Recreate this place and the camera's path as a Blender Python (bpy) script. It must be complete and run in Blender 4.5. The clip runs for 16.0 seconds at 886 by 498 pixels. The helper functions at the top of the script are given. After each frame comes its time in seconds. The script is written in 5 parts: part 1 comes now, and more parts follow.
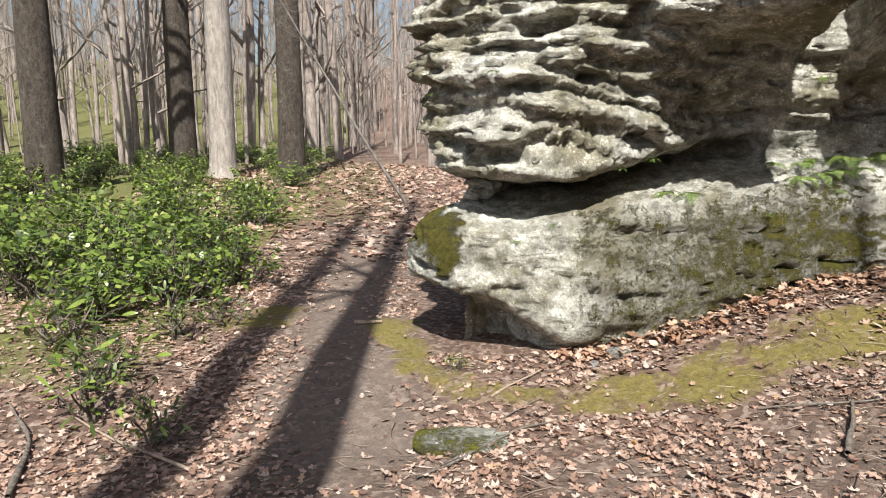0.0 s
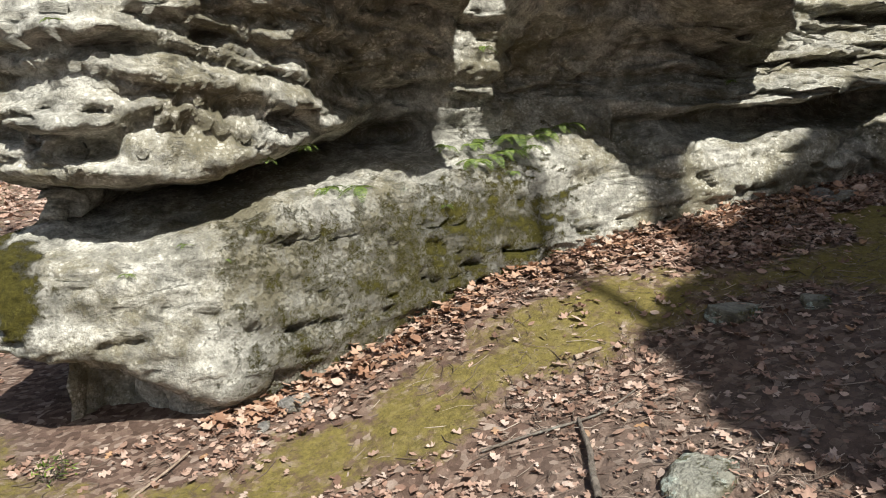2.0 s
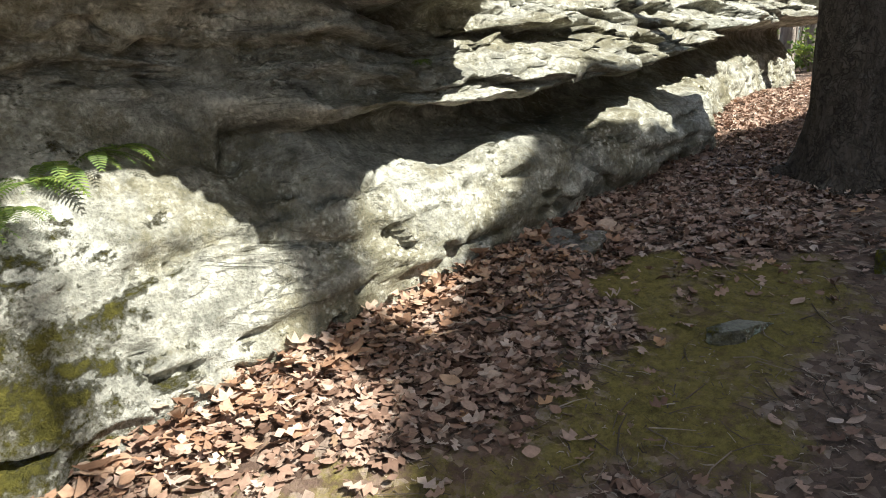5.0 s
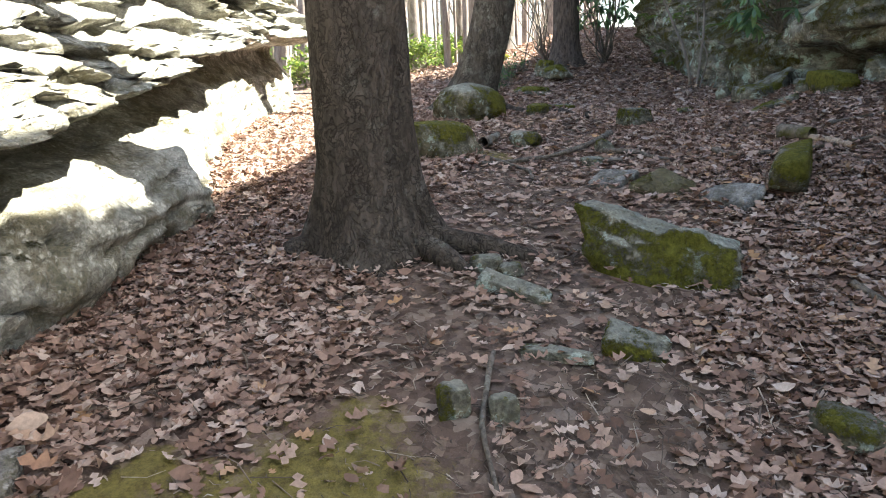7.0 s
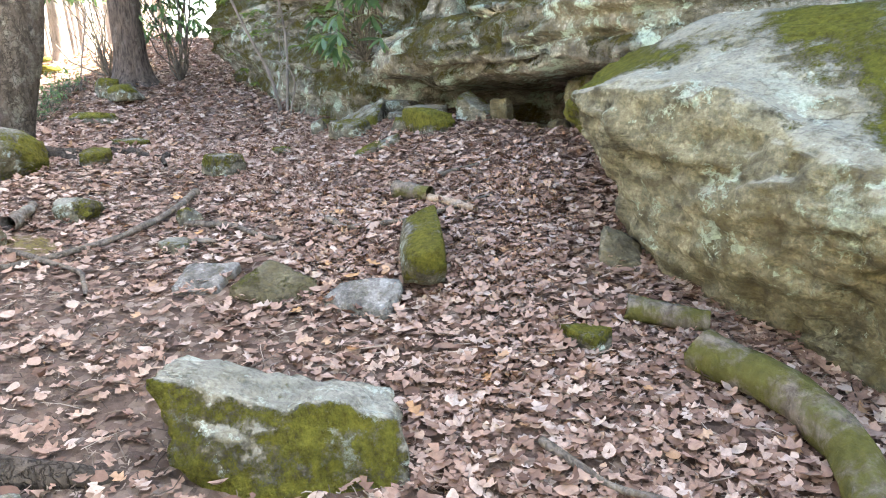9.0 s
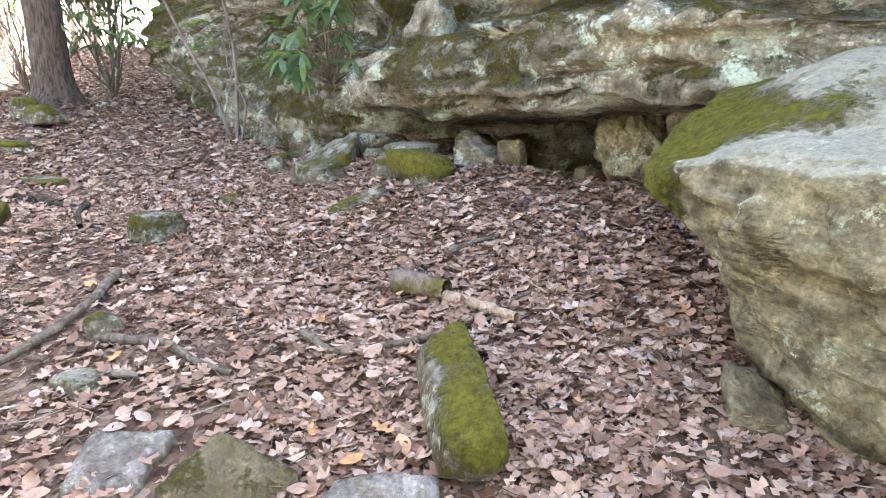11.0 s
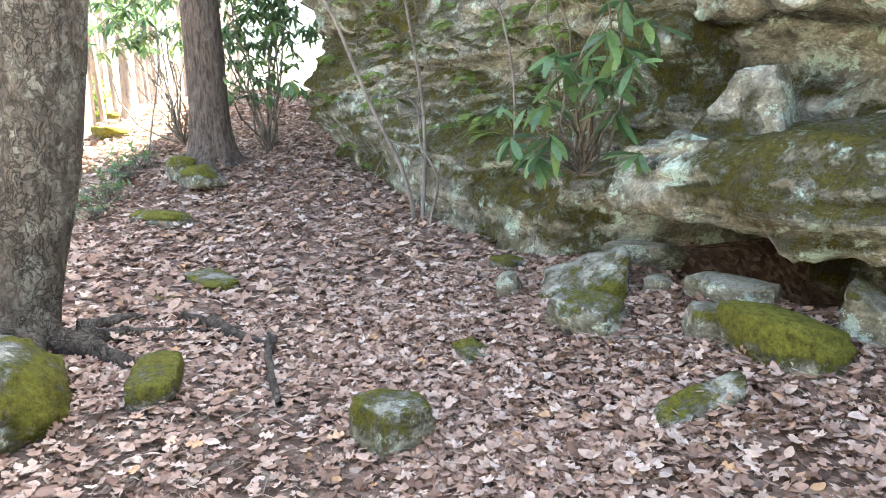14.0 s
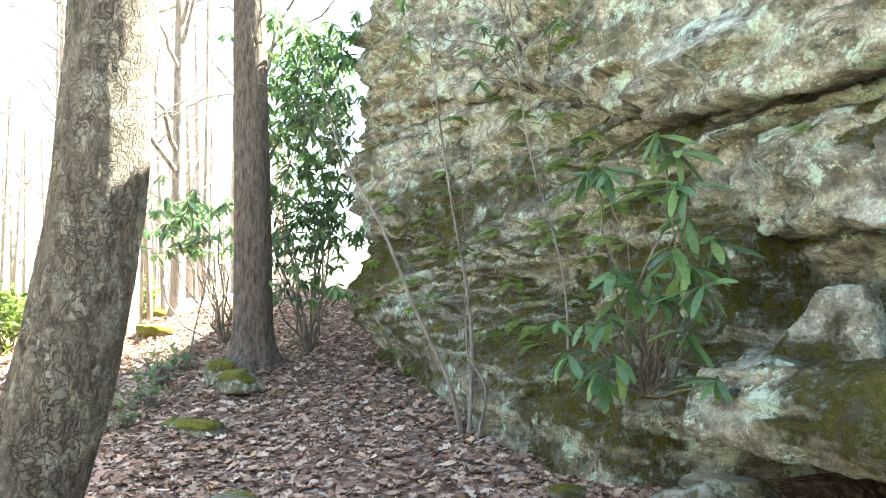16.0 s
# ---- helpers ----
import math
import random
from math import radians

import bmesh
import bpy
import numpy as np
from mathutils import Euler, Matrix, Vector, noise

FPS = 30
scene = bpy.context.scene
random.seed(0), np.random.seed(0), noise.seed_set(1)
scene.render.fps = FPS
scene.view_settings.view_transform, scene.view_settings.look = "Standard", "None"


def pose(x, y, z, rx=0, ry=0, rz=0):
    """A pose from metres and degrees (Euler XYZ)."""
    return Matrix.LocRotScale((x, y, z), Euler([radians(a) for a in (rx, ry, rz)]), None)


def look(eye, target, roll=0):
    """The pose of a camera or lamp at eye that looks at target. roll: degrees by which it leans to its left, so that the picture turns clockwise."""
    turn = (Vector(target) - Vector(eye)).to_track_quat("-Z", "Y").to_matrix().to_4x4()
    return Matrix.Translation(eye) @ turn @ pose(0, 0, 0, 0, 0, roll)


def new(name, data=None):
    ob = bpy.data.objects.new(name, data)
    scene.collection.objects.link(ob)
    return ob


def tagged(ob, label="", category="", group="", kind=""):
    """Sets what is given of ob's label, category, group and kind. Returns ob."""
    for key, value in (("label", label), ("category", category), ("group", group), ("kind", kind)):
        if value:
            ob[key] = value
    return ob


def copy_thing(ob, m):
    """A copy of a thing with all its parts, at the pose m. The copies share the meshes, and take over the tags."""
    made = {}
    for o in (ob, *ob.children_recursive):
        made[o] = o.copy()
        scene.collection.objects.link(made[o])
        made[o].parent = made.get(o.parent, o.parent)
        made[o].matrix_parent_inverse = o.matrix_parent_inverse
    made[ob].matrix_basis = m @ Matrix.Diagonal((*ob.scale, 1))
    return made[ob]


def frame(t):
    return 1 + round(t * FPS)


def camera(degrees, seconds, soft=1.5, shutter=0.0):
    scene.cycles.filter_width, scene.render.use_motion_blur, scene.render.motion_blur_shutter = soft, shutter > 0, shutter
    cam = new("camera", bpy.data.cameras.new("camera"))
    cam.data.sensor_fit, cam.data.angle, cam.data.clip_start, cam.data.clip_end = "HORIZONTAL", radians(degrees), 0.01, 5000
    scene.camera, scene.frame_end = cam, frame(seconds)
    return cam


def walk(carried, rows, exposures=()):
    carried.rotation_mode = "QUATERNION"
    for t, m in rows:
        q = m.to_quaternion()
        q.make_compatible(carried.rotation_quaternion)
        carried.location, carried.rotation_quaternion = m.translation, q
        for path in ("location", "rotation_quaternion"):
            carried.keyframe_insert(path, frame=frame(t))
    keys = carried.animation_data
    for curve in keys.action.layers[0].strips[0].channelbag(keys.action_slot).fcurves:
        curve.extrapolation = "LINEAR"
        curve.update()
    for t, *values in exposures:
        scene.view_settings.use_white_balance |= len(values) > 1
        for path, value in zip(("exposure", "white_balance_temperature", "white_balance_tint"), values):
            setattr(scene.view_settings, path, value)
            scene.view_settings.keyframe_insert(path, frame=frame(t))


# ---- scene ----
cam = camera(65.2, 16.0, 1.0)
# seconds, eye, target, roll
PATH = [
    (0, (0.122, -0.031, 1.403), (0.075, 1.935, 1.038), 0.4),
    (0.5, (0.131, 0.333, 1.354), (0.214, 2.3, 0.997), 0.2),
    (1, (0.214, 0.606, 1.339), (0.669, 2.522, 0.991), -0.6),
    (1.5, (0.345, 0.953, 1.31), (1.08, 2.779, 0.952), -1.2),
    (2, (0.451, 1.296, 1.239), (1.328, 3.057, 0.88), -1.4),
    (2.5, (0.628, 1.635, 1.223), (1.705, 3.279, 0.854), -2.0),
    (3, (0.936, 2.001, 1.192), (2.072, 3.603, 0.814), -2.1),
    (3.2, (1.056, 2.152, 1.219), (2.208, 3.741, 0.831), -1.8),
    (5.3, (2.648, 3.352, 1.392), (4.296, 4.39, 0.935), -1.9),
    (5.5, (2.82, 3.418, 1.4), (4.522, 4.364, 0.943), -2.2),
    (6, (3.228, 3.494, 1.484), (5.042, 4.196, 1.018), -2.1),
    (6.5, (3.567, 3.502, 1.514), (5.463, 3.94, 1.053), -2.1),
    (7, (3.9, 3.48, 1.598), (5.842, 3.439, 1.122), -2.1),
    (7.5, (4.221, 3.41, 1.609), (6.116, 2.993, 1.125), -2.2),
    (8, (4.483, 3.338, 1.666), (6.335, 2.764, 1.178), -2.1),
    (8.5, (4.852, 3.214, 1.792), (6.589, 2.36, 1.288), -2.0),
    (8.7, (4.964, 3.159, 1.831), (6.637, 2.19, 1.322), -1.9),
    (10.8, (6.231, 2.61, 2.032), (7.715, 1.363, 1.538), -1.6),
    (11, (6.347, 2.597, 2.057), (7.877, 1.407, 1.564), -1.6),
    (11.5, (6.632, 2.676, 2.054), (8.259, 1.618, 1.567), -1.2),
    (12, (7.02, 2.772, 2.122), (8.694, 1.788, 1.641), -1.3),
    (12.5, (7.389, 2.701, 2.187), (9.074, 1.739, 1.706), -1.4),
    (13, (7.733, 2.645, 2.251), (9.423, 1.693, 1.767), -1.4),
    (13.5, (8.106, 2.573, 2.358), (9.797, 1.621, 1.874), -1.2),
    (14, (8.356, 2.504, 2.476), (10.066, 1.553, 2.062), -1.4),
    (14.5, (8.586, 2.407, 2.548), (10.338, 1.465, 2.344), -1.5),
    (15, (8.661, 2.409, 2.581), (10.437, 1.494, 2.487), -1.3),
    (15.5, (8.662, 2.436, 2.607), (10.447, 1.534, 2.639), -1.3),
    (16, (8.663, 2.447, 2.627), (10.45, 1.558, 2.759), -1.3),
]
# seconds, stops, kelvin, tint
EXPOSURES = [(0.0, 0.88, 6250, 9), (2.0, 0.65, 6300, 8), (3.2, 0.55, 6300, 7), (5.3, 1.45, 6300, 3), (6.0, 1.75, 6300, 3), (6.5, 2.15, 6400, 4), (7.0, 2.9, 6450, 5), (7.5, 3.55, 6600, 5),
             (8.0, 4.0, 6750, 6), (8.5, 4.3, 6850, 7), (11.0, 4.6, 7050, 12), (12.5, 4.62, 7000, 10), (14.0, 4.6, 6850, 6), (14.5, 4.6, 6850, 2), (15.0, 4.62, 6850, 0), (16.0, 4.3, 6850, -2)]
walk(cam, [(t, look(eye, target, roll)) for t, eye, target, roll in PATH], EXPOSURES)

# ---- world, sun ----
SUN_EL = radians(49.0)
world = bpy.data.worlds.new("world")
scene.world = world
world.use_nodes = True
wn = world.node_tree.nodes
sky = wn.new("ShaderNodeTexSky")
sky.sky_type = "NISHITA"
sky.sun_disc = False
sky.sun_elevation = SUN_EL
sky.sun_rotation = radians(180)
sky.air_density, sky.dust_density, sky.ozone_density = 1.0, 2.5, 0.6
wn["Background"].inputs["Strength"].default_value = 0.07
world.node_tree.links.new(sky.outputs[0], wn["Background"].inputs["Color"])
sun = new("sun", bpy.data.lights.new("sun", "SUN"))
sun.data.energy, sun.data.angle, sun.data.color = 5.0, radians(0.53), (1.0, 0.95, 0.87)
sun.matrix_world = look((0, 0, 0), (0, math.cos(SUN_EL), -math.sin(SUN_EL)))


# ---- noise ----
def _hash(ix, iy, iz):
    h = (ix * 374761393 + iy * 668265263 + iz * 1274126177) & 0xFFFFFFFF
    h = ((h ^ (h >> 13)) * 1103515245) & 0xFFFFFFFF
    h = ((h ^ (h >> 15)) * 2246822519) & 0xFFFFFFFF
    return (h ^ (h >> 14)) & 0xFFFFFFFF


def perlin(p):
    """Gradient noise, about -1 to 1, for an array of places."""
    i = np.floor(p).astype(np.int64)
    f = p - i
    w = f * f * f * (f * (f * 6 - 15) + 10)
    total = np.zeros(len(p))
    for a in (0, 1):
        for b in (0, 1):
            for c in (0, 1):
                h = _hash(i[:, 0] + a, i[:, 1] + b, i[:, 2] + c)
                gx, gy, gz = (h & 1023) / 511.5 - 1, ((h >> 10) & 1023) / 511.5 - 1, ((h >> 20) & 1023) / 511.5 - 1
                dot = gx * (f[:, 0] - a) + gy * (f[:, 1] - b) + gz * (f[:, 2] - c)
                total += dot * np.where(a, w[:, 0], 1 - w[:, 0]) * np.where(b, w[:, 1], 1 - w[:, 1]) * np.where(c, w[:, 2], 1 - w[:, 2])
    return total * 1.4


def fbm(p, octaves=4, gain=0.5):
    total, amp, q = np.zeros(len(p)), 1.0, np.array(p, float)
    for k in range(octaves):
        total += amp * perlin(q + 17.3 * k)
        q, amp = q * 2.03, amp * gain
    return total


def smooth(a, b, x):
    t = np.clip((x - a) / (b - a), 0, 1)
    return t * t * (3 - 2 * t)


def ledges(p, period, dip, seed):
    """Bedding: each layer stands out at its foot and falls back above; 0 to 1."""
    z = p[:, 2] + dip * p[:, 0] + 0.30 * perlin(p * (0.45, 0.45, 0.35) + seed) + 0.10 * perlin(p * (1.3, 1.3, 2.2) + seed) + 0.035 * perlin(p * (5.0, 5.0, 3.0) + seed)
    f = z / period
    f = f - np.floor(f)
    return (1 - f) ** 0.8 * smooth(0.0, 0.10, f)


def chips(p, scale, seed):
    """Broken facets: the nearest of scattered points gives each facet its own step, -1 to 1."""
    q = p * scale
    cell = np.floor(q).astype(np.int64)
    best, value = np.full(len(q), 9.0), np.zeros(len(q))
    for a in (-1, 0, 1):
        for b in (-1, 0, 1):
            for c in (-1, 0, 1):
                h = _hash(cell[:, 0] + a + seed, cell[:, 1] + b, cell[:, 2] + c)
                at = np.stack([cell[:, 0] + a + (h & 1023) / 1023, cell[:, 1] + b + ((h >> 10) & 1023) / 1023, cell[:, 2] + c + ((h >> 20) & 1023) / 1023], 1)
                d = ((q - at) ** 2).sum(1)
                near = d < best
                best = np.where(near, d, best)
                value = np.where(near, ((h >> 5) & 1023) / 511.5 - 1, value)
    return value


# ---- ground heights: one row of heights across the valley for each x ----
GX = [-12, -4, 0, 1.5, 2.5, 4, 5.5, 7, 8.5, 10, 11.5, 13, 15, 17, 19, 24]
GY = [-1, 1, 2.5, 4, 5.3]
G_START = [[-0.5, -0.55, -0.59, -0.56, -0.49], [-0.5, -0.55, -0.6, -0.57, -0.38], [-0.21, -0.32, -0.44, -0.61, -0.53], [-0.01, -0.17, -0.36, -0.49, -0.31], [0.14, -0.02, -0.2, -0.15, 0.07], [0.35, 0.25, 0.18, 0.2, 0.42], [0.62, 0.52, 0.41, 0.45, 0.68], [1.01, 0.84, 0.65, 0.66, 0.77]]
G_END = [[1.38, 1.05, 0.84, 0.9, 0.96], [1.59, 1.08, 0.94, 1.07, 1.09], [1.46, 1.07, 1.19, 1.17, 1.19], [1.31, 1.05, 1.16, 1.2, 1.22], [1.48, 1.16, 1.22, 1.25, 1.3], [1.7, 1.42, 1.28, 1.31, 1.38], [1.77, 1.7, 1.48, 1.44, 1.46], [2.8, 2.3, 1.95, 1.77, 1.68]]
GZ = np.array(G_START + G_END)


def _plain(x, y):
    cols = np.stack([np.interp(x, GX, GZ[:, k]) for k in range(5)], 0)
    k = np.clip(np.searchsorted(GY, y) - 1, 0, 3)
    gy = np.array(GY)
    t = np.clip((y - gy[k]) / (gy[k + 1] - gy[k]), 0, 1)
    n = np.arange(len(x))
    return cols[k, n] * (1 - t) + cols[k + 1, n] * t


def ground(x, y):
    x, y = np.atleast_1d(np.asarray(x, float)), np.atleast_1d(np.asarray(y, float))
    z = sum(_plain(x + dx, y + dy) for dx, dy in ((0, 0), (.35, 0), (-.35, 0), (0, .3), (0, -.3))) / 5
    z = z + 0.28 * smooth(8, 19, y) * smooth(3, -1, x)
    z = z + 0.25 * np.exp(-((x - 17.95) ** 2 + (y - 0.7) ** 2) / 0.5)
    z = z - 0.42 * smooth(-0.5, -1.0, y) * smooth(8.9, 9.4, x) * smooth(11.5, 11.1, x)
    p = np.stack([x, y, 0 * x], 1)
    return z + 0.03 * fbm(p * 0.9, 3) + 0.006 * perlin(p * 6) + 0.13 * np.clip(np.hypot(x, y) - 55, 0, 110) * smooth(6, -6, x - 0.2 * y) * smooth(0, 30, y) + 0.35 * fbm(p * 0.06 + 5, 2) * smooth(14, 40, np.hypot(x - 6, y - 3))


def gz(x, y):
    return float(ground(x, y)[0])


# ---- meshes ----
class Build:
    """Gathers vertices and faces of one mesh."""

    def __init__(self):
        self.v, self.f, self.n, self.extra = [], [], 0, []

    def add(self, v, f, value=None):
        v = np.asarray(v, float)
        self.v.append(v)
        self.f.extend((np.asarray(f) + self.n).tolist())
        self.n += len(v)
        self.extra.append(np.zeros(len(v)) if value is None else np.broadcast_to(value, len(v)))
        return self

    def mesh(self, name, attribute="", flat=False):
        me = bpy.data.meshes.new(name)
        me.from_pydata(np.concatenate(self.v).tolist(), [], self.f)
        if not flat:
            me.polygons.foreach_set("use_smooth", np.ones(len(me.polygons), bool))
        if attribute:
            me.attributes.new(attribute, "FLOAT", "POINT").data.foreach_set("value", np.concatenate(self.extra).astype(np.float32))
        me.update()
        return me


def part(name, me, mat, parent=None, label=""):
    ob = new(name, me)
    me.name = name
    if not me.materials:
        me.materials.append(mat)
    if parent is not None:
        ob.parent = parent
    if label:
        ob["label"] = label
    return ob


def thing(name, x, y, z, label, category, group="", rz=0.0):
    ob = new(name)
    ob.matrix_world = pose(x, y, z, 0, 0, rz)
    return tagged(ob, label, category, group)


def sheet(nu, nv, wrap=False):
    """Quads of a grid of nu columns by nv rows, column after column."""
    u = np.arange(nu if wrap else nu - 1)
    v = np.arange(nv - 1)
    a, b = np.meshgrid(u, v, indexing="ij")
    c = (a + 1) % nu
    return np.stack([a * nv + b, c * nv + b, c * nv + b + 1, a * nv + b + 1], -1).reshape(-1, 4)


def tube(points, radii, sides=8, close=True):
    p = np.asarray(points, float)
    r = np.broadcast_to(np.asarray(radii, float), len(p))
    t = np.gradient(p, axis=0)
    t /= np.linalg.norm(t, axis=1)[:, None] + 1e-9
    ref = np.where(np.abs(t[:, 2:3]) > 0.8, [[1.0, 0, 0]], [[0, 0, 1.0]])
    a = np.cross(t, np.where(np.abs(t[:1, 2:3]) > 0.8, [[1.0, 0, 0]], [[0, 0, 1.0]]) + 0 * ref)
    a /= np.linalg.norm(a, axis=1)[:, None] + 1e-9
    b = np.cross(t, a)
    ang = np.arange(sides) * 2 * math.pi / sides
    ring = p[None] + r[None, :, None] * (np.cos(ang)[:, None, None] * a[None] + np.sin(ang)[:, None, None] * b[None])
    f = sheet(sides, len(p), True)
    v = ring.reshape(-1, 3)
    return v, f[:, ::-1]


def wander(a, b, n, amount, seed, sag=0.0):
    """A crooked line from a to b."""
    rng = np.random.default_rng(seed)
    t = np.linspace(0, 1, n)
    a, b = np.array(a, float), np.array(b, float)
    line = a + (b - a) * t[:, None]
    off = np.zeros((n, 3))
    for k in (1, 2, 3, 5):
        off += np.sin(math.pi * k * t)[:, None] * rng.normal(0, 1, 3) * amount / k
    line += off
    line[:, 2] -= sag * np.sin(math.pi * t)
    return line


# ---- materials ----
def nodes(name, rough=0.9, spec=0.25):
    m = bpy.data.materials.new(name)
    m.use_nodes = True
    nt = m.node_tree
    b = nt.nodes["Principled BSDF"]
    b.inputs["Roughness"].default_value = rough
    b.inputs["Specular IOR Level"].default_value = spec
    return m, nt, b


def coord(nt, scale=(1, 1, 1), world_space=True):
    n = nt.nodes.new("ShaderNodeNewGeometry" if world_space else "ShaderNodeTexCoord")
    mp = nt.nodes.new("ShaderNodeMapping")
    mp.inputs["Scale"].default_value = scale
    nt.links.new(n.outputs["Position" if world_space else "Object"], mp.inputs["Vector"])
    return mp.outputs[0]


def tex(nt, vec, scale, detail=4.0, rough=0.6, distortion=0.0):
    n = nt.nodes.new("ShaderNodeTexNoise")
    n.inputs["Scale"].default_value, n.inputs["Detail"].default_value = scale, detail
    n.inputs["Roughness"].default_value, n.inputs["Distortion"].default_value = rough, distortion
    nt.links.new(vec, n.inputs["Vector"])
    return n.outputs["Fac"]


def cells(nt, vec, scale, out="Distance", feature="F1"):
    n = nt.nodes.new("ShaderNodeTexVoronoi")
    n.feature = feature
    n.inputs["Scale"].default_value = scale
    nt.links.new(vec, n.inputs["Vector"])
    return n.outputs[out]


def ramp(nt, fac, stops):
    n = nt.nodes.new("ShaderNodeValToRGB")
    e = n.color_ramp.elements
    while len(e) < len(stops):
        e.new(0.5)
    for k, (pos, c) in enumerate(stops):
        e[k].position = pos
        e[k].color = (*c, 1) if not isinstance(c, (int, float)) else (c, c, c, 1)
    nt.links.new(fac, n.inputs[0])
    return n.outputs[0]


def mix(nt, fac, a, b, kind="MIX"):
    n = nt.nodes.new("ShaderNodeMix")
    n.data_type, n.blend_type = "RGBA", kind
    for s, v in ((n.inputs["Factor"], fac), (n.inputs["A"], a), (n.inputs["B"], b)):
        if isinstance(v, (int, float)):
            s.default_value = v
        elif isinstance(v, tuple):
            s.default_value = (*v, 1)
        else:
            nt.links.new(v, s)
    return n.outputs["Result"]


def sums(nt, op, a, b):
    n = nt.nodes.new("ShaderNodeMath")
    n.operation = op
    for s, v in zip(n.inputs, (a, b)):
        if isinstance(v, (int, float)):
            s.default_value = v
        else:
            nt.links.new(v, s)
    return n.outputs[0]


def attr(nt, name):
    n = nt.nodes.new("ShaderNodeAttribute")
    n.attribute_name = name
    return n.outputs["Fac"]


def bump(nt, bsdf, height, strength=0.5, distance=0.02):
    n = nt.nodes.new("ShaderNodeBump")
    n.inputs["Strength"].default_value, n.inputs["Distance"].default_value = strength, distance
    nt.links.new(height, n.inputs["Height"])
    nt.links.new(n.outputs[0], bsdf.inputs["Normal"])


def rock_material(name, pale, dark, warm, lichen, lichen_level, moss_tint=(0.095, 0.085, 0.017), world_space=True, grain=1.0, crust=0.0):
    m, nt, b = nodes(name, 0.93, 0.2)
    v = coord(nt, (1, 1, 1), world_space)
    flat = coord(nt, (0.8, 0.8, 4.0), world_space)
    big, mid, fine = tex(nt, v, 1.3 * grain, 5), tex(nt, v, 7 * grain, 6, 0.7), tex(nt, v, 60, 4, 0.7)
    beds = tex(nt, flat, 2.2 * grain, 5, 0.65, 0.4)
    c = mix(nt, ramp(nt, beds, [(0.38, 0), (0.62, 1)]), dark, pale)
    c = mix(nt, ramp(nt, big, [(0.42, 0), (0.66, 0.75)]), c, warm)
    c = mix(nt, ramp(nt, mid, [(0.36, 0.9), (0.56, 0.0)]), c, tuple(k * 0.45 for k in dark))
    stain = sums(nt, "ADD", tex(nt, v, 10 * grain, 8, 0.82), sums(nt, "MULTIPLY", sums(nt, "SUBTRACT", big, 0.5), 0.9))
    c = mix(nt, ramp(nt, stain, [(0.48, 0), (0.61, 0.55)]), c, (0.125, 0.105, 0.045))
    speck = cells(nt, v, 34 * grain)
    spots = sums(nt, "MULTIPLY", ramp(nt, mid, [(0.50, 0), (0.60, 1)]), ramp(nt, speck, [(0.25, 1), (0.5, 0)]))
    c = mix(nt, sums(nt, "MULTIPLY", spots, 0.55), c, tuple(min(1, k * 1.45) for k in pale))
    lich = tex(nt, v, 3.4 * grain, 9, 0.78, 0.15)
    c = mix(nt, ramp(nt, lich, [(1 - lichen_level, 0), (1 - lichen_level + 0.07, 0.45)]), c, lichen)
    crisp = sums(nt, "ADD", tex(nt, v, 5.5 * grain, 8, 0.78, 0.2), sums(nt, "MULTIPLY", sums(nt, "SUBTRACT", lich, 0.5), 0.5))
    c = mix(nt, ramp(nt, crisp, [(1.03 - lichen_level, 0), (1.06 - lichen_level, 0.75)]), c, tuple(k * 1.12 for k in lichen))
    if crust:
        g = nt.nodes.new("ShaderNodeNewGeometry")
        xyz = nt.nodes.new("ShaderNodeSeparateXYZ")
        nt.links.new(g.outputs["Normal"], xyz.inputs[0])
        lid = sums(nt, "ADD", xyz.outputs[2], sums(nt, "MULTIPLY", sums(nt, "SUBTRACT", lich, 0.5), 1.2))
        c = mix(nt, sums(nt, "MULTIPLY", ramp(nt, lid, [(0.62, 0), (0.85, 1)]), crust), c, (0.45, 0.455, 0.395))
    c = mix(nt, ramp(nt, fine, [(0.3, 0.5), (0.55, 0.0)]), c, (0.05, 0.05, 0.045))
    seam = tex(nt, coord(nt, (0.7, 0.7, 3.2), world_space), 2.6 * grain, 7, 0.62, 0.9)
    line = ramp(nt, seam, [(0.486, 0.0), (0.498, 1.0), (0.502, 1.0), (0.514, 0.0)])
    line = sums(nt, "MULTIPLY", line, ramp(nt, tex(nt, v, 2.1 * grain, 3), [(0.50, 0.0), (0.62, 1.0)]))
    c = mix(nt, sums(nt, "MULTIPLY", line, 0.5), c, tuple(k * 0.3 for k in dark))
    mm = sums(nt, "ADD", attr(nt, "moss"), sums(nt, "MULTIPLY", sums(nt, "SUBTRACT", tex(nt, v, 7, 9, 0.88), 0.5), 2.3))
    mask = ramp(nt, mm, [(0.42, 0), (0.62, 1)])
    mosscol = mix(nt, ramp(nt, tex(nt, v, 30, 6, 0.8), [(0.3, 0), (0.7, 1)]), tuple(k * 0.3 for k in moss_tint), tuple(k * 1.7 for k in moss_tint))
    c = mix(nt, mask, c, mosscol)
    nt.links.new(c, b.inputs["Base Color"])
    h = sums(nt, "ADD", sums(nt, "MULTIPLY", mid, 1.0), sums(nt, "MULTIPLY", fine, 0.35))
    h = sums(nt, "ADD", h, sums(nt, "MULTIPLY", mask, sums(nt, "MULTIPLY", tex(nt, v, 110, 3, 0.7), 0.9)))
    h = sums(nt, "SUBTRACT", h, sums(nt, "MULTIPLY", line, 0.22))
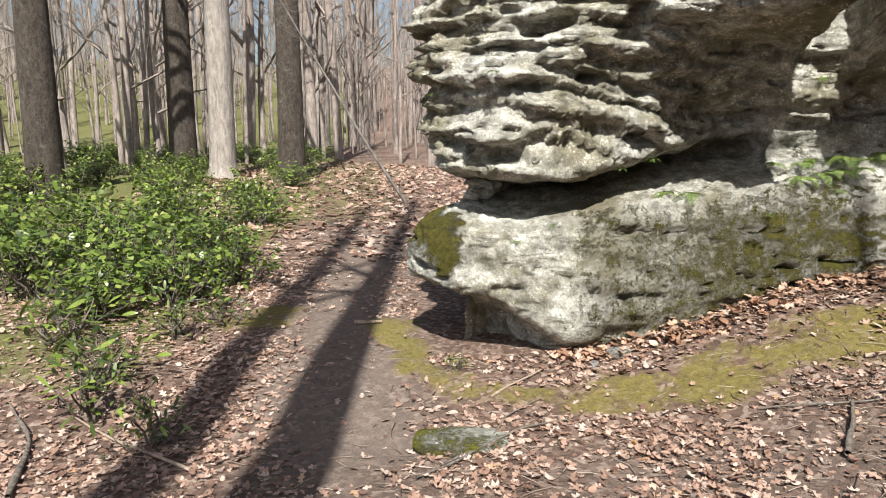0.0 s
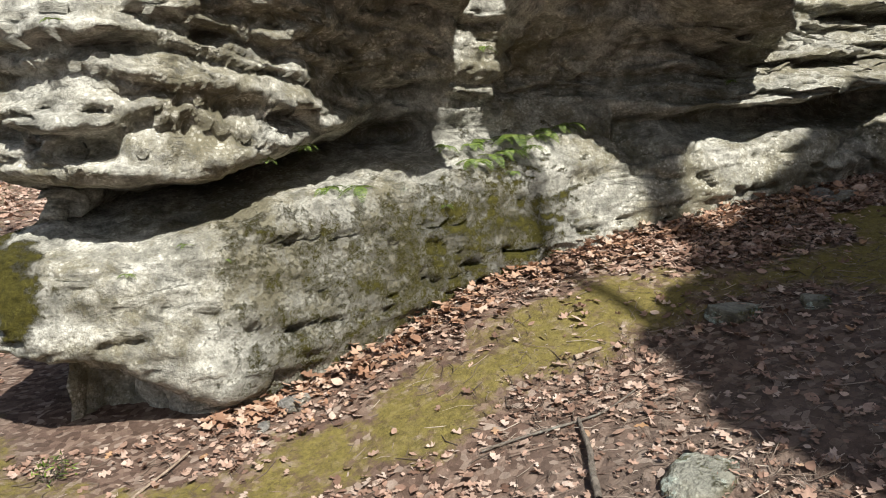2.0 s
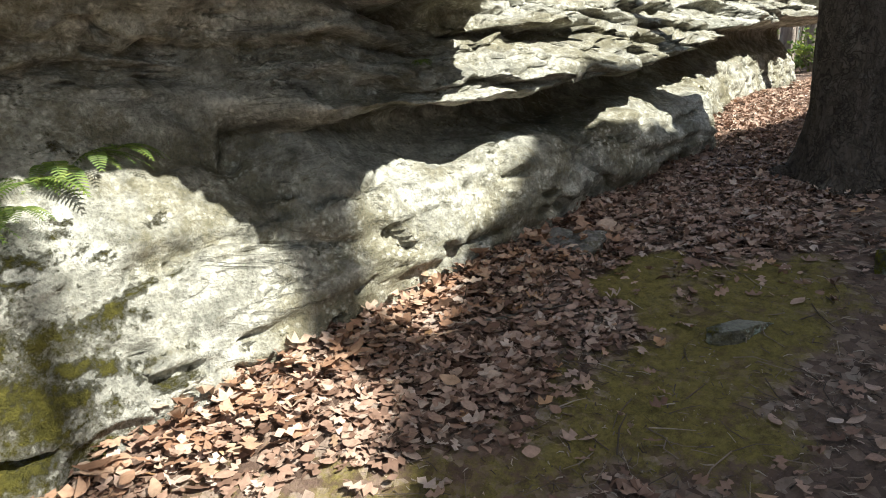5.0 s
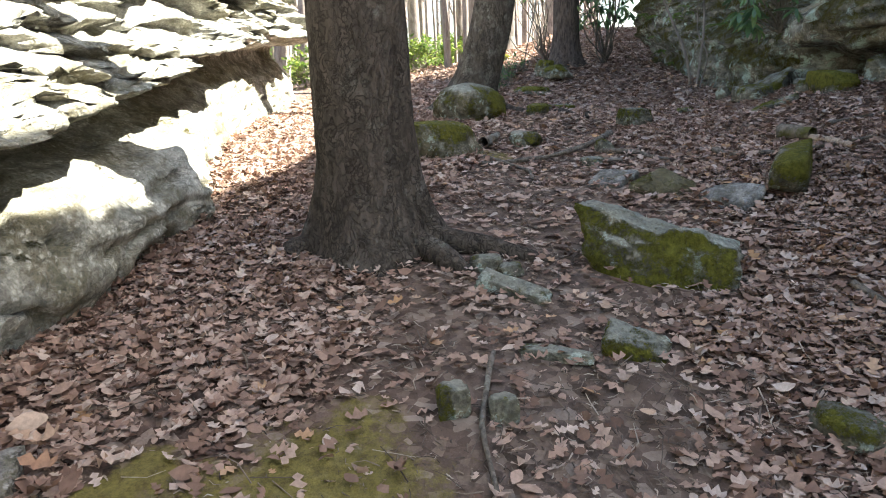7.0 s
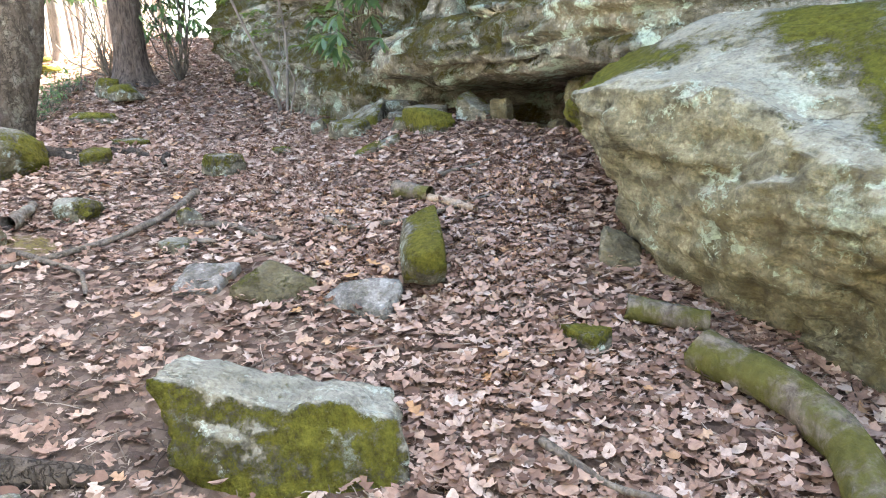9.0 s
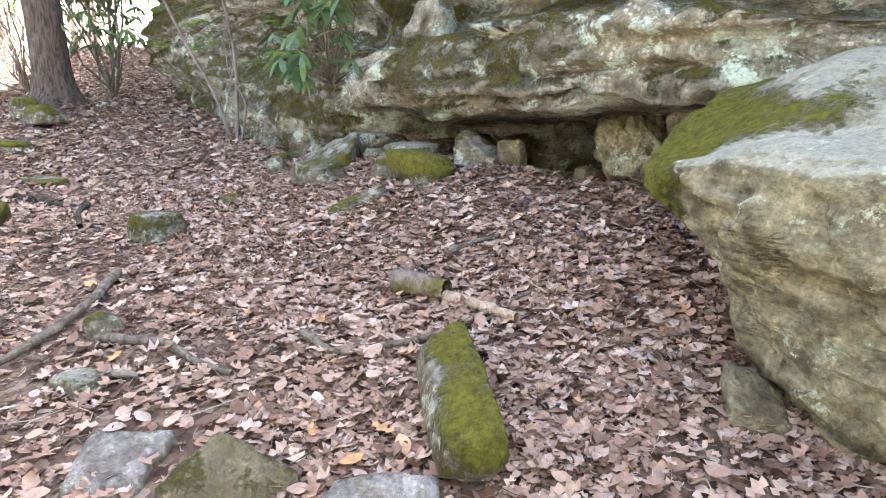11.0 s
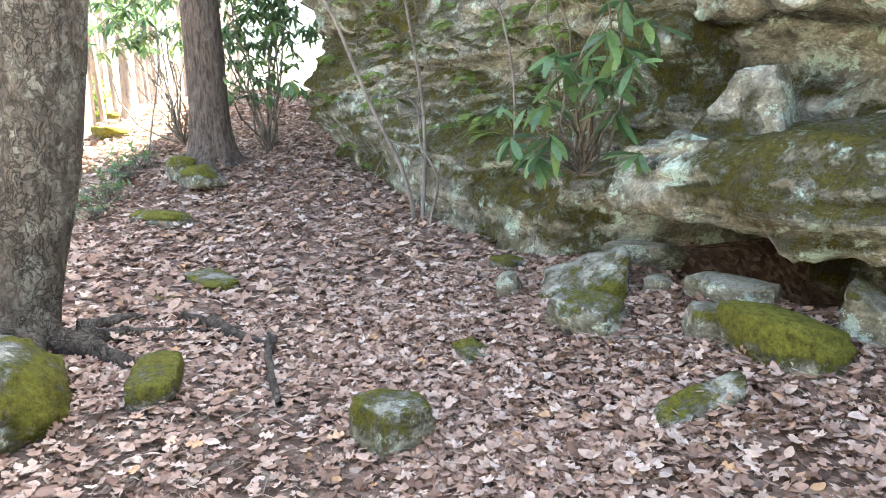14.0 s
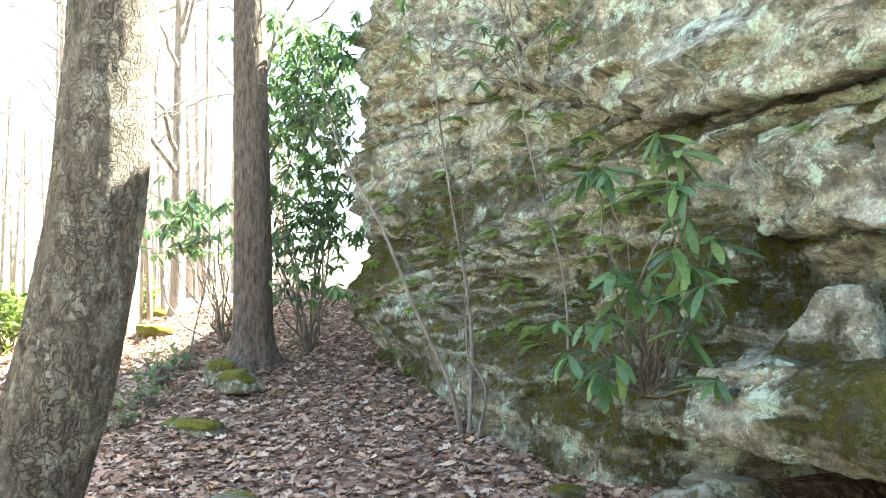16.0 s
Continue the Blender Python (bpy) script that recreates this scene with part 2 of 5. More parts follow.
    bump(nt, b, h, 1.0, 0.038)
    return m


ROCK_SUN = rock_material("pale_sandstone", (0.64, 0.625, 0.55), (0.33, 0.32, 0.27), (0.36, 0.33, 0.245), (0.33, 0.36, 0.27), 0.36)
ROCK_CLIFF = rock_material("mossy_sandstone", (0.53, 0.51, 0.44), (0.16, 0.148, 0.118), (0.34, 0.31, 0.24), (0.45, 0.56, 0.47), 0.475)
ROCK_BOULDER = rock_material("boulder_sandstone", (0.31, 0.295, 0.205), (0.16, 0.145, 0.09), (0.23, 0.205, 0.12), (0.37, 0.45, 0.36), 0.45, (0.13, 0.135, 0.02), crust=0.45)
ROCK_STONE = rock_material("loose_stone", (0.35, 0.33, 0.265), (0.15, 0.14, 0.10), (0.24, 0.21, 0.135), (0.43, 0.50, 0.43), 0.46, (0.15, 0.145, 0.022), False, 1.6, 0.4)
ROCK_SLAB = rock_material("slab_sandstone", (0.40, 0.385, 0.36), (0.25, 0.235, 0.21), (0.33, 0.305, 0.27), (0.42, 0.46, 0.42), 0.36, (0.12, 0.12, 0.02), False, 1.6)
ROCK_BROWN = rock_material("brown_sandstone", (0.29, 0.26, 0.18), (0.14, 0.12, 0.075), (0.22, 0.19, 0.115), (0.33, 0.38, 0.29), 0.36, (0.12, 0.12, 0.02))


def ground_material():
    m, nt, b = nodes("forest_floor", 0.95, 0.15)
    v = coord(nt)
    mid, fine = tex(nt, v, 5, 6, 0.7), tex(nt, v, 45, 5, 0.75)
    chip = cells(nt, v, 26, "Color")
    soil = mix(nt, ramp(nt, fine, [(0.3, 0), (0.7, 1)]), (0.055, 0.036, 0.028), (0.17, 0.115, 0.085))
    sep = nt.nodes.new("ShaderNodeSeparateColor")
    nt.links.new(chip, sep.inputs[0])
    bits = ramp(nt, sep.outputs[0], [(0.0, (0.08, 0.052, 0.04)), (0.45, (0.165, 0.108, 0.083)), (0.8, (0.28, 0.2, 0.155)), (1.0, (0.42, 0.335, 0.275))])
    c = mix(nt, ramp(nt, mid, [(0.34, 0.3), (0.55, 0.9)]), soil, bits)
    specks = ramp(nt, cells(nt, v, 75), [(0.10, 0.28), (0.2, 0.0)])
    c = mix(nt, specks, c, (0.36, 0.29, 0.23))
    trail = attr(nt, "trail")
    c = mix(nt, sums(nt, "MULTIPLY", trail, 0.85), c, mix(nt, fine, (0.11, 0.09, 0.075), (0.27, 0.225, 0.19)))
    green = ramp(nt, sums(nt, "ADD", attr(nt, "green"), sums(nt, "SUBTRACT", mid, 0.5)), [(0.40, 0), (0.7, 0.8)])
    c = mix(nt, green, c, mix(nt, fine, (0.06, 0.075, 0.02), (0.20, 0.21, 0.06)))
    mm = sums(nt, "ADD", attr(nt, "moss"), sums(nt, "MULTIPLY", sums(nt, "SUBTRACT", tex(nt, v, 4.5, 9, 0.8), 0.5), 1.9))
    mask = ramp(nt, mm, [(0.40, 0), (0.66, 0.9)])
    c = mix(nt, mask, c, mix(nt, ramp(nt, tex(nt, v, 22, 9, 0.9), [(0.32, 0), (0.66, 1)]), (0.05, 0.04, 0.014), (0.30, 0.25, 0.07)))
    nt.links.new(c, b.inputs["Base Color"])
    bump(nt, b, sums(nt, "ADD", fine, sums(nt, "MULTIPLY", chip, 0.4)), 0.8, 0.025)
    return m


def leaf_material(name, stops, translucent=0.0, rough=0.7, spec=0.3):
    m, nt, b = nodes(name, rough, spec)
    g = nt.nodes.new("ShaderNodeNewGeometry")
    c = ramp(nt, g.outputs["Random Per Island"], stops)
    v = coord(nt)
    c = mix(nt, ramp(nt, tex(nt, v, 35, 4, 0.7), [(0.3, 0.45), (0.65, 0.0)]), c, (0.05, 0.032, 0.02))
    nt.links.new(c, b.inputs["Base Color"])
    if translucent:
        t = nt.nodes.new("ShaderNodeBsdfTranslucent")
        nt.links.new(c, t.inputs[0])
        s = nt.nodes.new("ShaderNodeMixShader")
        s.inputs[0].default_value = translucent
        nt.links.new(b.outputs[0], s.inputs[1])
        nt.links.new(t.outputs[0], s.inputs[2])
        nt.links.new(s.outputs[0], nt.nodes["Material Output"].inputs["Surface"])
    return m


def leaf_piece_material():
    m, nt, b = nodes("single_dead_leaf", 0.7, 0.3)
    info = nt.nodes.new("ShaderNodeObjectInfo")
    c = ramp(nt, info.outputs["Random"], [(0.0, (0.20, 0.12, 0.085)), (0.4, (0.40, 0.27, 0.205)), (0.8, (0.55, 0.42, 0.34)), (1.0, (0.55, 0.30, 0.12))])
    c = mix(nt, ramp(nt, tex(nt, coord(nt), 35, 4, 0.7), [(0.3, 0.45), (0.65, 0.0)]), c, (0.05, 0.032, 0.02))
    nt.links.new(c, b.inputs["Base Color"])
    return m


LITTER = leaf_material("dry_oak_leaves", [(0.0, (0.15, 0.085, 0.06)), (0.2, (0.27, 0.165, 0.12)), (0.5, (0.43, 0.28, 0.21)), (0.78, (0.54, 0.39, 0.31)), (0.96, (0.63, 0.51, 0.43)), (1.0, (0.52, 0.30, 0.15))], 0.12)
DRIFT = leaf_material("fresh_fallen_leaves", [(0.0, (0.20, 0.11, 0.07)), (0.4, (0.42, 0.24, 0.15)), (0.75, (0.55, 0.37, 0.26)), (1.0, (0.62, 0.48, 0.38))], 0.12)
LAUREL = leaf_material("laurel_leaves", [(0.0, (0.045, 0.075, 0.02)), (0.45, (0.12, 0.19, 0.03)), (0.8, (0.22, 0.31, 0.05)), (1.0, (0.33, 0.38, 0.09))], 0.3, 0.38, 0.5)
RHODO = leaf_material("rhododendron_leaves", [(0.0, (0.055, 0.12, 0.055)), (0.5, (0.12, 0.24, 0.10)), (0.85, (0.19, 0.33, 0.13)), (1.0, (0.24, 0.34, 0.10))], 0.4, 0.35, 0.5)
SUNNY = leaf_material("sunlit_shrub_leaves", [(0.0, (0.06, 0.12, 0.02)), (0.5, (0.14, 0.24, 0.035)), (1.0, (0.30, 0.36, 0.06))], 0.4, 0.45, 0.4)
FERN = leaf_material("fern_fronds", [(0.0, (0.08, 0.14, 0.03)), (0.6, (0.17, 0.26, 0.05)), (1.0, (0.30, 0.37, 0.08))], 0.3, 0.55)


def bark_material(name, dark, pale, lichen, furrow=14.0, plates=False, cover=0.62):
    m, nt, b = nodes(name, 0.93, 0.15)
    v = coord(nt, (1, 1, 0.22), False)
    w = coord(nt, (1, 1, 1), False)
    f = tex(nt, coord(nt, (1, 1, 0.32), False) if plates else v, furrow, 6, 0.7, 0.5)
    c = mix(nt, ramp(nt, f, [(0.30, 0), (0.70, 1)] if plates else [(0.36, 0), (0.62, 1)]), dark, pale)
    c = mix(nt, ramp(nt, tex(nt, w, 4.5, 7, 0.75), [(cover - 0.06, 0), (cover + 0.06, 0.75)]), c, lichen)
    c = mix(nt, ramp(nt, tex(nt, w, 30, 4, 0.7), [(0.62, 0), (0.7, 0.55)]), c, tuple(min(1, k * 1.5) for k in pale))
    warp = nt.nodes.new("ShaderNodeVectorMath")
    warp.operation = "MULTIPLY_ADD"
    warp.inputs[1].default_value = (0.26, 0.26, 0.16)
    wobble = nt.nodes.new("ShaderNodeTexNoise")
    wobble.inputs["Scale"].default_value, wobble.inputs["Detail"].default_value = 9.0, 5.0
    nt.links.new(w, wobble.inputs["Vector"])
    nt.links.new(wobble.outputs["Color"], warp.inputs[0])
    nt.links.new(coord(nt, (1, 1, 0.4), False), warp.inputs[2])
    crack = cells(nt, warp.outputs[0], 27 if plates else 26, "Distance", "DISTANCE_TO_EDGE")
    if plates:
        tone = nt.nodes.new("ShaderNodeSeparateColor")
        nt.links.new(cells(nt, warp.outputs[0], 27, "Color"), tone.inputs[0])
        c = mix(nt, ramp(nt, tone.outputs[0], [(0.35, 0.0), (0.9, 0.42)]), c, tuple(k * 1.1 for k in pale))
        c = mix(nt, ramp(nt, tone.outputs[1], [(0.55, 0.0), (0.95, 0.25)]), c, tuple(k * 1.5 for k in dark))
        gaps = tex(nt, coord(nt, (1, 1, 0.3), False), 7, 4, 0.6, 0.8)
        c = mix(nt, sums(nt, "MULTIPLY", ramp(nt, crack, [(0.0, 0.75), (0.12, 0.0)]), ramp(nt, gaps, [(0.44, 1.0), (0.58, 0.12)])), c, tuple(k * 0.6 for k in dark))
    mm = sums(nt, "ADD", attr(nt, "moss"), sums(nt, "MULTIPLY", sums(nt, "SUBTRACT", tex(nt, w, 9, 5, 0.7), 0.5), 1.0))
    c = mix(nt, ramp(nt, mm, [(0.5, 0), (0.68, 0.9)]), c, mix(nt, tex(nt, w, 30, 4), (0.05, 0.05, 0.012), (0.15, 0.15, 0.03)))
    nt.links.new(c, b.inputs["Base Color"])
    h = sums(nt, "ADD", f, sums(nt, "MULTIPLY", ramp(nt, crack, [(0.0, 0), (0.14, 1)]), 0.42 if plates else 0.05))
    bump(nt, b, h, 0.9, 0.03)
    return m


BARK_OAK = bark_material("dark_plated_bark", (0.035, 0.028, 0.022), (0.135, 0.112, 0.093), (0.22, 0.215, 0.18), 17, True)
BARK_BENT = bark_material("pale_plated_bark", (0.042, 0.035, 0.028), (0.165, 0.143, 0.118), (0.30, 0.295, 0.25), 15, True, 0.56)
BARK_PINE = bark_material("furrowed_bark", (0.035, 0.027, 0.023), (0.13, 0.105, 0.088), (0.16, 0.15, 0.13), 26)
BARK_GREY = bark_material("grey_bark", (0.11, 0.095, 0.085), (0.28, 0.25, 0.225), (0.34, 0.32, 0.29), 10)
BARK_PALE = bark_material("pale_bark", (0.19, 0.165, 0.145), (0.37, 0.33, 0.29), (0.44, 0.41, 0.37), 14)
WOOD = bark_material("weathered_stick", (0.10, 0.085, 0.07), (0.24, 0.205, 0.17), (0.30, 0.32, 0.28), 30)
BARE_WOOD = bark_material("barkless_wood", (0.30, 0.22, 0.16), (0.50, 0.40, 0.31), (0.42, 0.36, 0.30), 40)
GROUND = ground_material()

# ---- the ground: one sheet to the horizon ----
def steps(*spans):
    return np.unique(np.concatenate([np.linspace(a, b, n) for a, b, n in spans]).round(4))


MOSS_BANDS = [  # from x, y to x, y, half width, strength
    (-0.55, 6.3, -0.25, 5.2, 0.22, 0.9), (-0.25, 5.2, 0.3, 4.65, 0.2, 0.75), (0.3, 4.65, 1.2, 4.5, 0.16, 0.7), (1.2, 4.5, 1.9, 4.45, 0.3, 0.85),
    (1.9, 4.45, 2.8, 4.5, 0.36, 0.85), (2.8, 4.5, 3.4, 4.45, 0.42, 0.9), (3.4, 4.45, 4.6, 3.95, 0.3, 0.7), (4.6, 3.95, 5.6, 3.8, 0.4, 0.9),
    (5.3, 4.3, 5.7, 4.35, 0.14, 1.2), (-1.95, 6.0, -1.6, 6.5, 0.25, 0.8), (9.3, 2.9, 9.8, 3.0, 0.15, 0.7), (13.6, 1.9, 13.9, 1.85, 0.12, 0.8)]


def near_band(x, y, bands):
    p = np.stack([x, y, 0 * x], 1)
    x, y = x + 0.2 * perlin(p * 1.9 + 3) + 0.07 * perlin(p * 6 + 5), y + 0.2 * perlin(p * 1.9 + 13) + 0.07 * perlin(p * 6 + 15)
    best = np.zeros(len(x))
    for ax, ay, bx, by, r, s in bands:
        t = np.clip(((x - ax) * (bx - ax) + (y - ay) * (by - ay)) / ((bx - ax) ** 2 + (by - ay) ** 2), 0, 1)
        d = np.hypot(x - ax - t * (bx - ax), y - ay - t * (by - ay))
        best = np.maximum(best, 0.8 * s * smooth(r * 1.9, r * 0.2, d))
    return best


TRAIL = [(0.2, 0.0, -0.6, 4.0, 0.5, 0.6), (-0.6, 4.0, -1.1, 7.0, 0.55, 1.0), (-1.1, 7.0, -1.2, 11.0, 0.6, 0.9), (1.0, 3.4, 3.4, 3.2, 0.35, 0.5), (3.4, 3.2, 8.0, 2.9, 0.5, 0.4)]
gx = steps((-600, -60, 12), (-60, -12, 33), (-12, -3, 46), (-3, 19, 368), (19, 30, 45), (30, 80, 26), (80, 600, 12))
gy = steps((-400, -30, 9), (-30, -3, 19), (-3, 8, 190), (8, 22, 71), (22, 80, 30), (80, 700, 14))
X, Y = [a.ravel() for a in np.meshgrid(gx, gy, indexing="ij")]
moss = near_band(X, Y, MOSS_BANDS)
Z = ground(X, Y) + 0.025 * moss + 0.012 * moss * perlin(np.stack([X * 9, Y * 9, 0 * X], 1))
gm = Build().add(np.stack([X, Y, Z], 1), sheet(len(gx), len(gy)), moss).mesh("ground", "moss")
trail = near_band(X, Y, TRAIL)
green = smooth(-1.6, -2.6, X + 0.12 * (Y - 5)) * smooth(3.5, 5.5, Y) + 0.75 * smooth(9, 13, Y) * smooth(32, 22, Y) * smooth(3, -3, X) + smooth(18, 26, X) * smooth(-0.5, 3.0, Y - 0.02 * X)
gm.attributes.new("trail", "FLOAT", "POINT").data.foreach_set("value", trail.astype(np.float32))
gm.attributes.new("green", "FLOAT", "POINT").data.foreach_set("value", (0.75 * np.clip(green, 0, 1)).astype(np.float32))
tagged(part("ground", gm, GROUND), "brown forest floor of soil, leaf bits and olive moss", "forest floor", "", "structure")


# ---- rock walls: a profile of (out, height) swept along a line ----
def sweep_rock(name, line, stations, rows, disp, out_sign_left=True):
    """line: x, y of the face's foot; stations: (x, profile), blended by x along the line; rows: samples in each step of the profile."""
    line = np.asarray(line, float)
    t = np.gradient(line, axis=0)
    t /= np.linalg.norm(t, axis=1)[:, None]
    k = np.ones(41) / 41
    pad = np.concatenate([np.repeat(t[:1], 20, 0), t, np.repeat(t[-1:], 20, 0)])
    t = np.stack([np.convolve(pad[:, i], k, "valid") for i in (0, 1)], 1)
    t /= np.linalg.norm(t, axis=1)[:, None]
    n = np.stack([t[:, 1], -t[:, 0]], 1) * (1 if out_sign_left else -1)
    sx = [s[0] for s in stations]
    prof = np.array([s[1] + [(s[1][-1][0] - 4.5, s[1][-1][1] + 0.5)] for s in stations])
    K = prof.shape[1]
    cols = np.stack([[np.interp(line[:, 0], sx, prof[:, i, c]) for c in (0, 1)] for i in range(K)], 0).transpose(2, 0, 1)
    s = np.concatenate([i + np.arange(r) / r for i, r in enumerate(rows)] + [[K - 1]])
    i = np.minimum(s.astype(int), K - 2)
    f = (s - i)[None, :, None]
    p0, p1, p2, p3 = (cols[:, np.clip(i + d, 0, K - 1)] for d in (-1, 0, 1, 2))
    tension = 0.35
    m1, m2 = tension * (p2 - p0), tension * (p3 - p1)
    q = (2 * f**3 - 3 * f**2 + 1) * p1 + (f**3 - 2 * f**2 + f) * m1 + (-2 * f**3 + 3 * f**2) * p2 + (f**3 - f**2) * m2
    nu, nv = q.shape[:2]
    P = np.concatenate([line[:, None] + n[:, None] * q[..., :1], q[..., 1:]], -1)
    gu, gv = np.gradient(P, axis=0), np.gradient(P, axis=1)
    N = np.cross(gu, gv)
    N /= np.linalg.norm(N, axis=2)[..., None] + 1e-9
    if not out_sign_left:
        N = -N
    N = N.reshape(-1, 3)
    flatn = np.repeat(np.concatenate([n, 0 * n[:, :1]], 1)[:, None], nv, 1).reshape(-1, 3)
    V = P.reshape(-1, 3)
    along, outward = disp(V, N, np.tile(s, nu))
    V = V + N * along[:, None] + flatn * outward[:, None]
    G2 = V.reshape(nu, nv, 3)
    N = np.cross(np.gradient(G2, axis=0), np.gradient(G2, axis=1)).reshape(-1, 3)
    N /= np.linalg.norm(N, axis=1)[:, None] + 1e-9
    if not out_sign_left:
        N = -N
    faces = sheet(nu, nv)
    return V, (faces if out_sign_left else faces[:, ::-1]), N


def dense(points, spacing):
    """Points along a polyline, closer where spacing(x) is small."""
    out = []
    for (ax, ay), (bx, by) in zip(points, points[1:]):
        n = max(2, int(math.hypot(bx - ax, by - ay) / spacing((ax + bx) / 2)))
        out += [(ax + (bx - ax) * k / n, ay + (by - ay) * k / n) for k in range(n)]
    return np.array(out + [points[-1]])


# the sunny rock: undercut foot, lower block, dark gap, overhanging layered upper part
a_cave = [(-.45, -.9), (-.5, -.1), (0, .12), (-.08, .55), (-.45, .75), (-.5, .9), (-.2, 1.06), (-.08, 1.3), (-.05, 1.9), (-.1, 2.6), (-.5, 4.5)]
a_nose = [(-.5, -.9), (-.5, -.2), (.12, .04), (.1, .55), (-.5, .72), (-1.0, .86), (.08, .96), (.15, 1.3), (.12, 1.9), (.1, 2.6), (-.3, 4.5)]
a_foot = [(-.05, -.9), (-.02, -.42), (.12, -.2), (.06, .58), (-.5, .74), (-1.1, .9), (.05, .98), (.15, 1.5), (.2, 1.9), (.2, 2.6), (0, 4.5)]
a_face = [(.02, -.7), (.02, -.2), (.08, 0), (-.03, .74), (-.5, .88), (-1.1, 1.05), (-.1, 1.14), (.08, 1.55), (.25, 2.0), (.55, 2.55), (.5, 4.5)]
a_hollow = [(0, -.5), (0, 0), (.03, .15), (-.08, .8), (-.45, .98), (-1.1, 1.15), (-.7, 1.3), (-.5, 1.6), (0, 2.0), (1.0, 2.32), (.9, 4.5)]
a_fern = [(0, -.2), (0, .3), (.02, .4), (-.1, .85), (-.5, 1.08), (-.6, 1.2), (-.4, 1.35), (-.45, 1.7), (0, 1.98), (.95, 2.28), (.9, 4.5)]
a_flat = [(0, 0), (0, .45), (.02, .6), (-.03, 1.0), (-.25, 1.14), (-.4, 1.22), (-.15, 1.3), (-.3, 1.6), (-.1, 1.9), (.9, 2.12), (.5, 4.5)]
a_shelf = [(0, .1), (0, .6), (.02, .75), (-.08, 1.03), (-.45, 1.14), (-.55, 1.26), (.07, 1.33), (-.05, 1.46), (-.5, 1.7), (.02, 2.05), (-.8, 4.5)]
a_steps = [(0, .2), (0, .7), (.05, .85), (-.08, 1.1), (-.5, 1.2), (-.6, 1.35), (.02, 1.42), (-.1, 1.55), (-.6, 1.85), (-.75, 2.25), (-2.2, 4.5)]
a_bulge = [(0, .3), (.02, .75), (.14, .9), (.06, 1.25), (-.45, 1.4), (-.5, 1.55), (0, 1.62), (-.1, 1.75), (-.6, 2.1), (-1.0, 2.5), (-2.5, 4.5)]
a_tail = [(-.1, .5), (-.1, 1.0), (-.1, 1.15), (-.2, 1.5), (-.5, 1.75), (-.5, 1.9), (.1, 1.95), (0, 2.1), (-.5, 2.5), (-.9, 3.0), (-2.3, 4.8)]
a_end = [(-.1, .8), (-.1, 1.3), (-.1, 1.45), (-.2, 1.8), (-.4, 2.05), (-.4, 2.2), (.1, 2.3), (0, 2.5), (-.4, 2.9), (-.7, 3.4), (-1.8, 5.0)]
a_pillar = [(0, -.4), (0, .1), (.02, .25), (-.1, .82), (-.35, 1.0), (-.6, 1.18), (-.5, 1.34), (-.38, 1.46), (-.3, 1.85), (-.24, 2.35), (-.5, 4.5)]
a_ferny = [(0, -.2), (0, .3), (.02, .4), (-.1, .85), (-.26, 1.02), (-.42, 1.2), (-.5, 1.4), (-.52, 1.6), (.35, 2.26), (.95, 2.7), (1.0, 4.5)]
A_STATIONS = [(-.3, a_cave), (.4, a_nose), (1.0, a_foot), (1.6, a_face), (2.3, a_hollow), (2.62, a_hollow), (2.76, a_pillar), (3.1, a_pillar), (3.26, a_ferny), (3.98, a_ferny), (4.12, a_fern), (4.4, a_flat), (5.0, a_shelf), (6.0, a_steps), (7.9, a_bulge), (10, a_tail), (15.5, a_end)]
A_LINE = [(1.5, 11.0), (0.6, 8.0), (0.0, 6.5), (-0.3, 5.75), (-0.12, 5.5), (0.3, 5.36), (0.75, 5.3), (1.75, 5.3), (3.05, 5.36), (3.9, 5.22), (5.0, 5.03), (5.6, 4.94), (6.5, 4.93), (8.0, 4.92), (9.2, 5.1), (12, 5.25), (15.3, 5.4), (16.0, 6.0), (16.4, 7.5), (16.4, 11.0)]


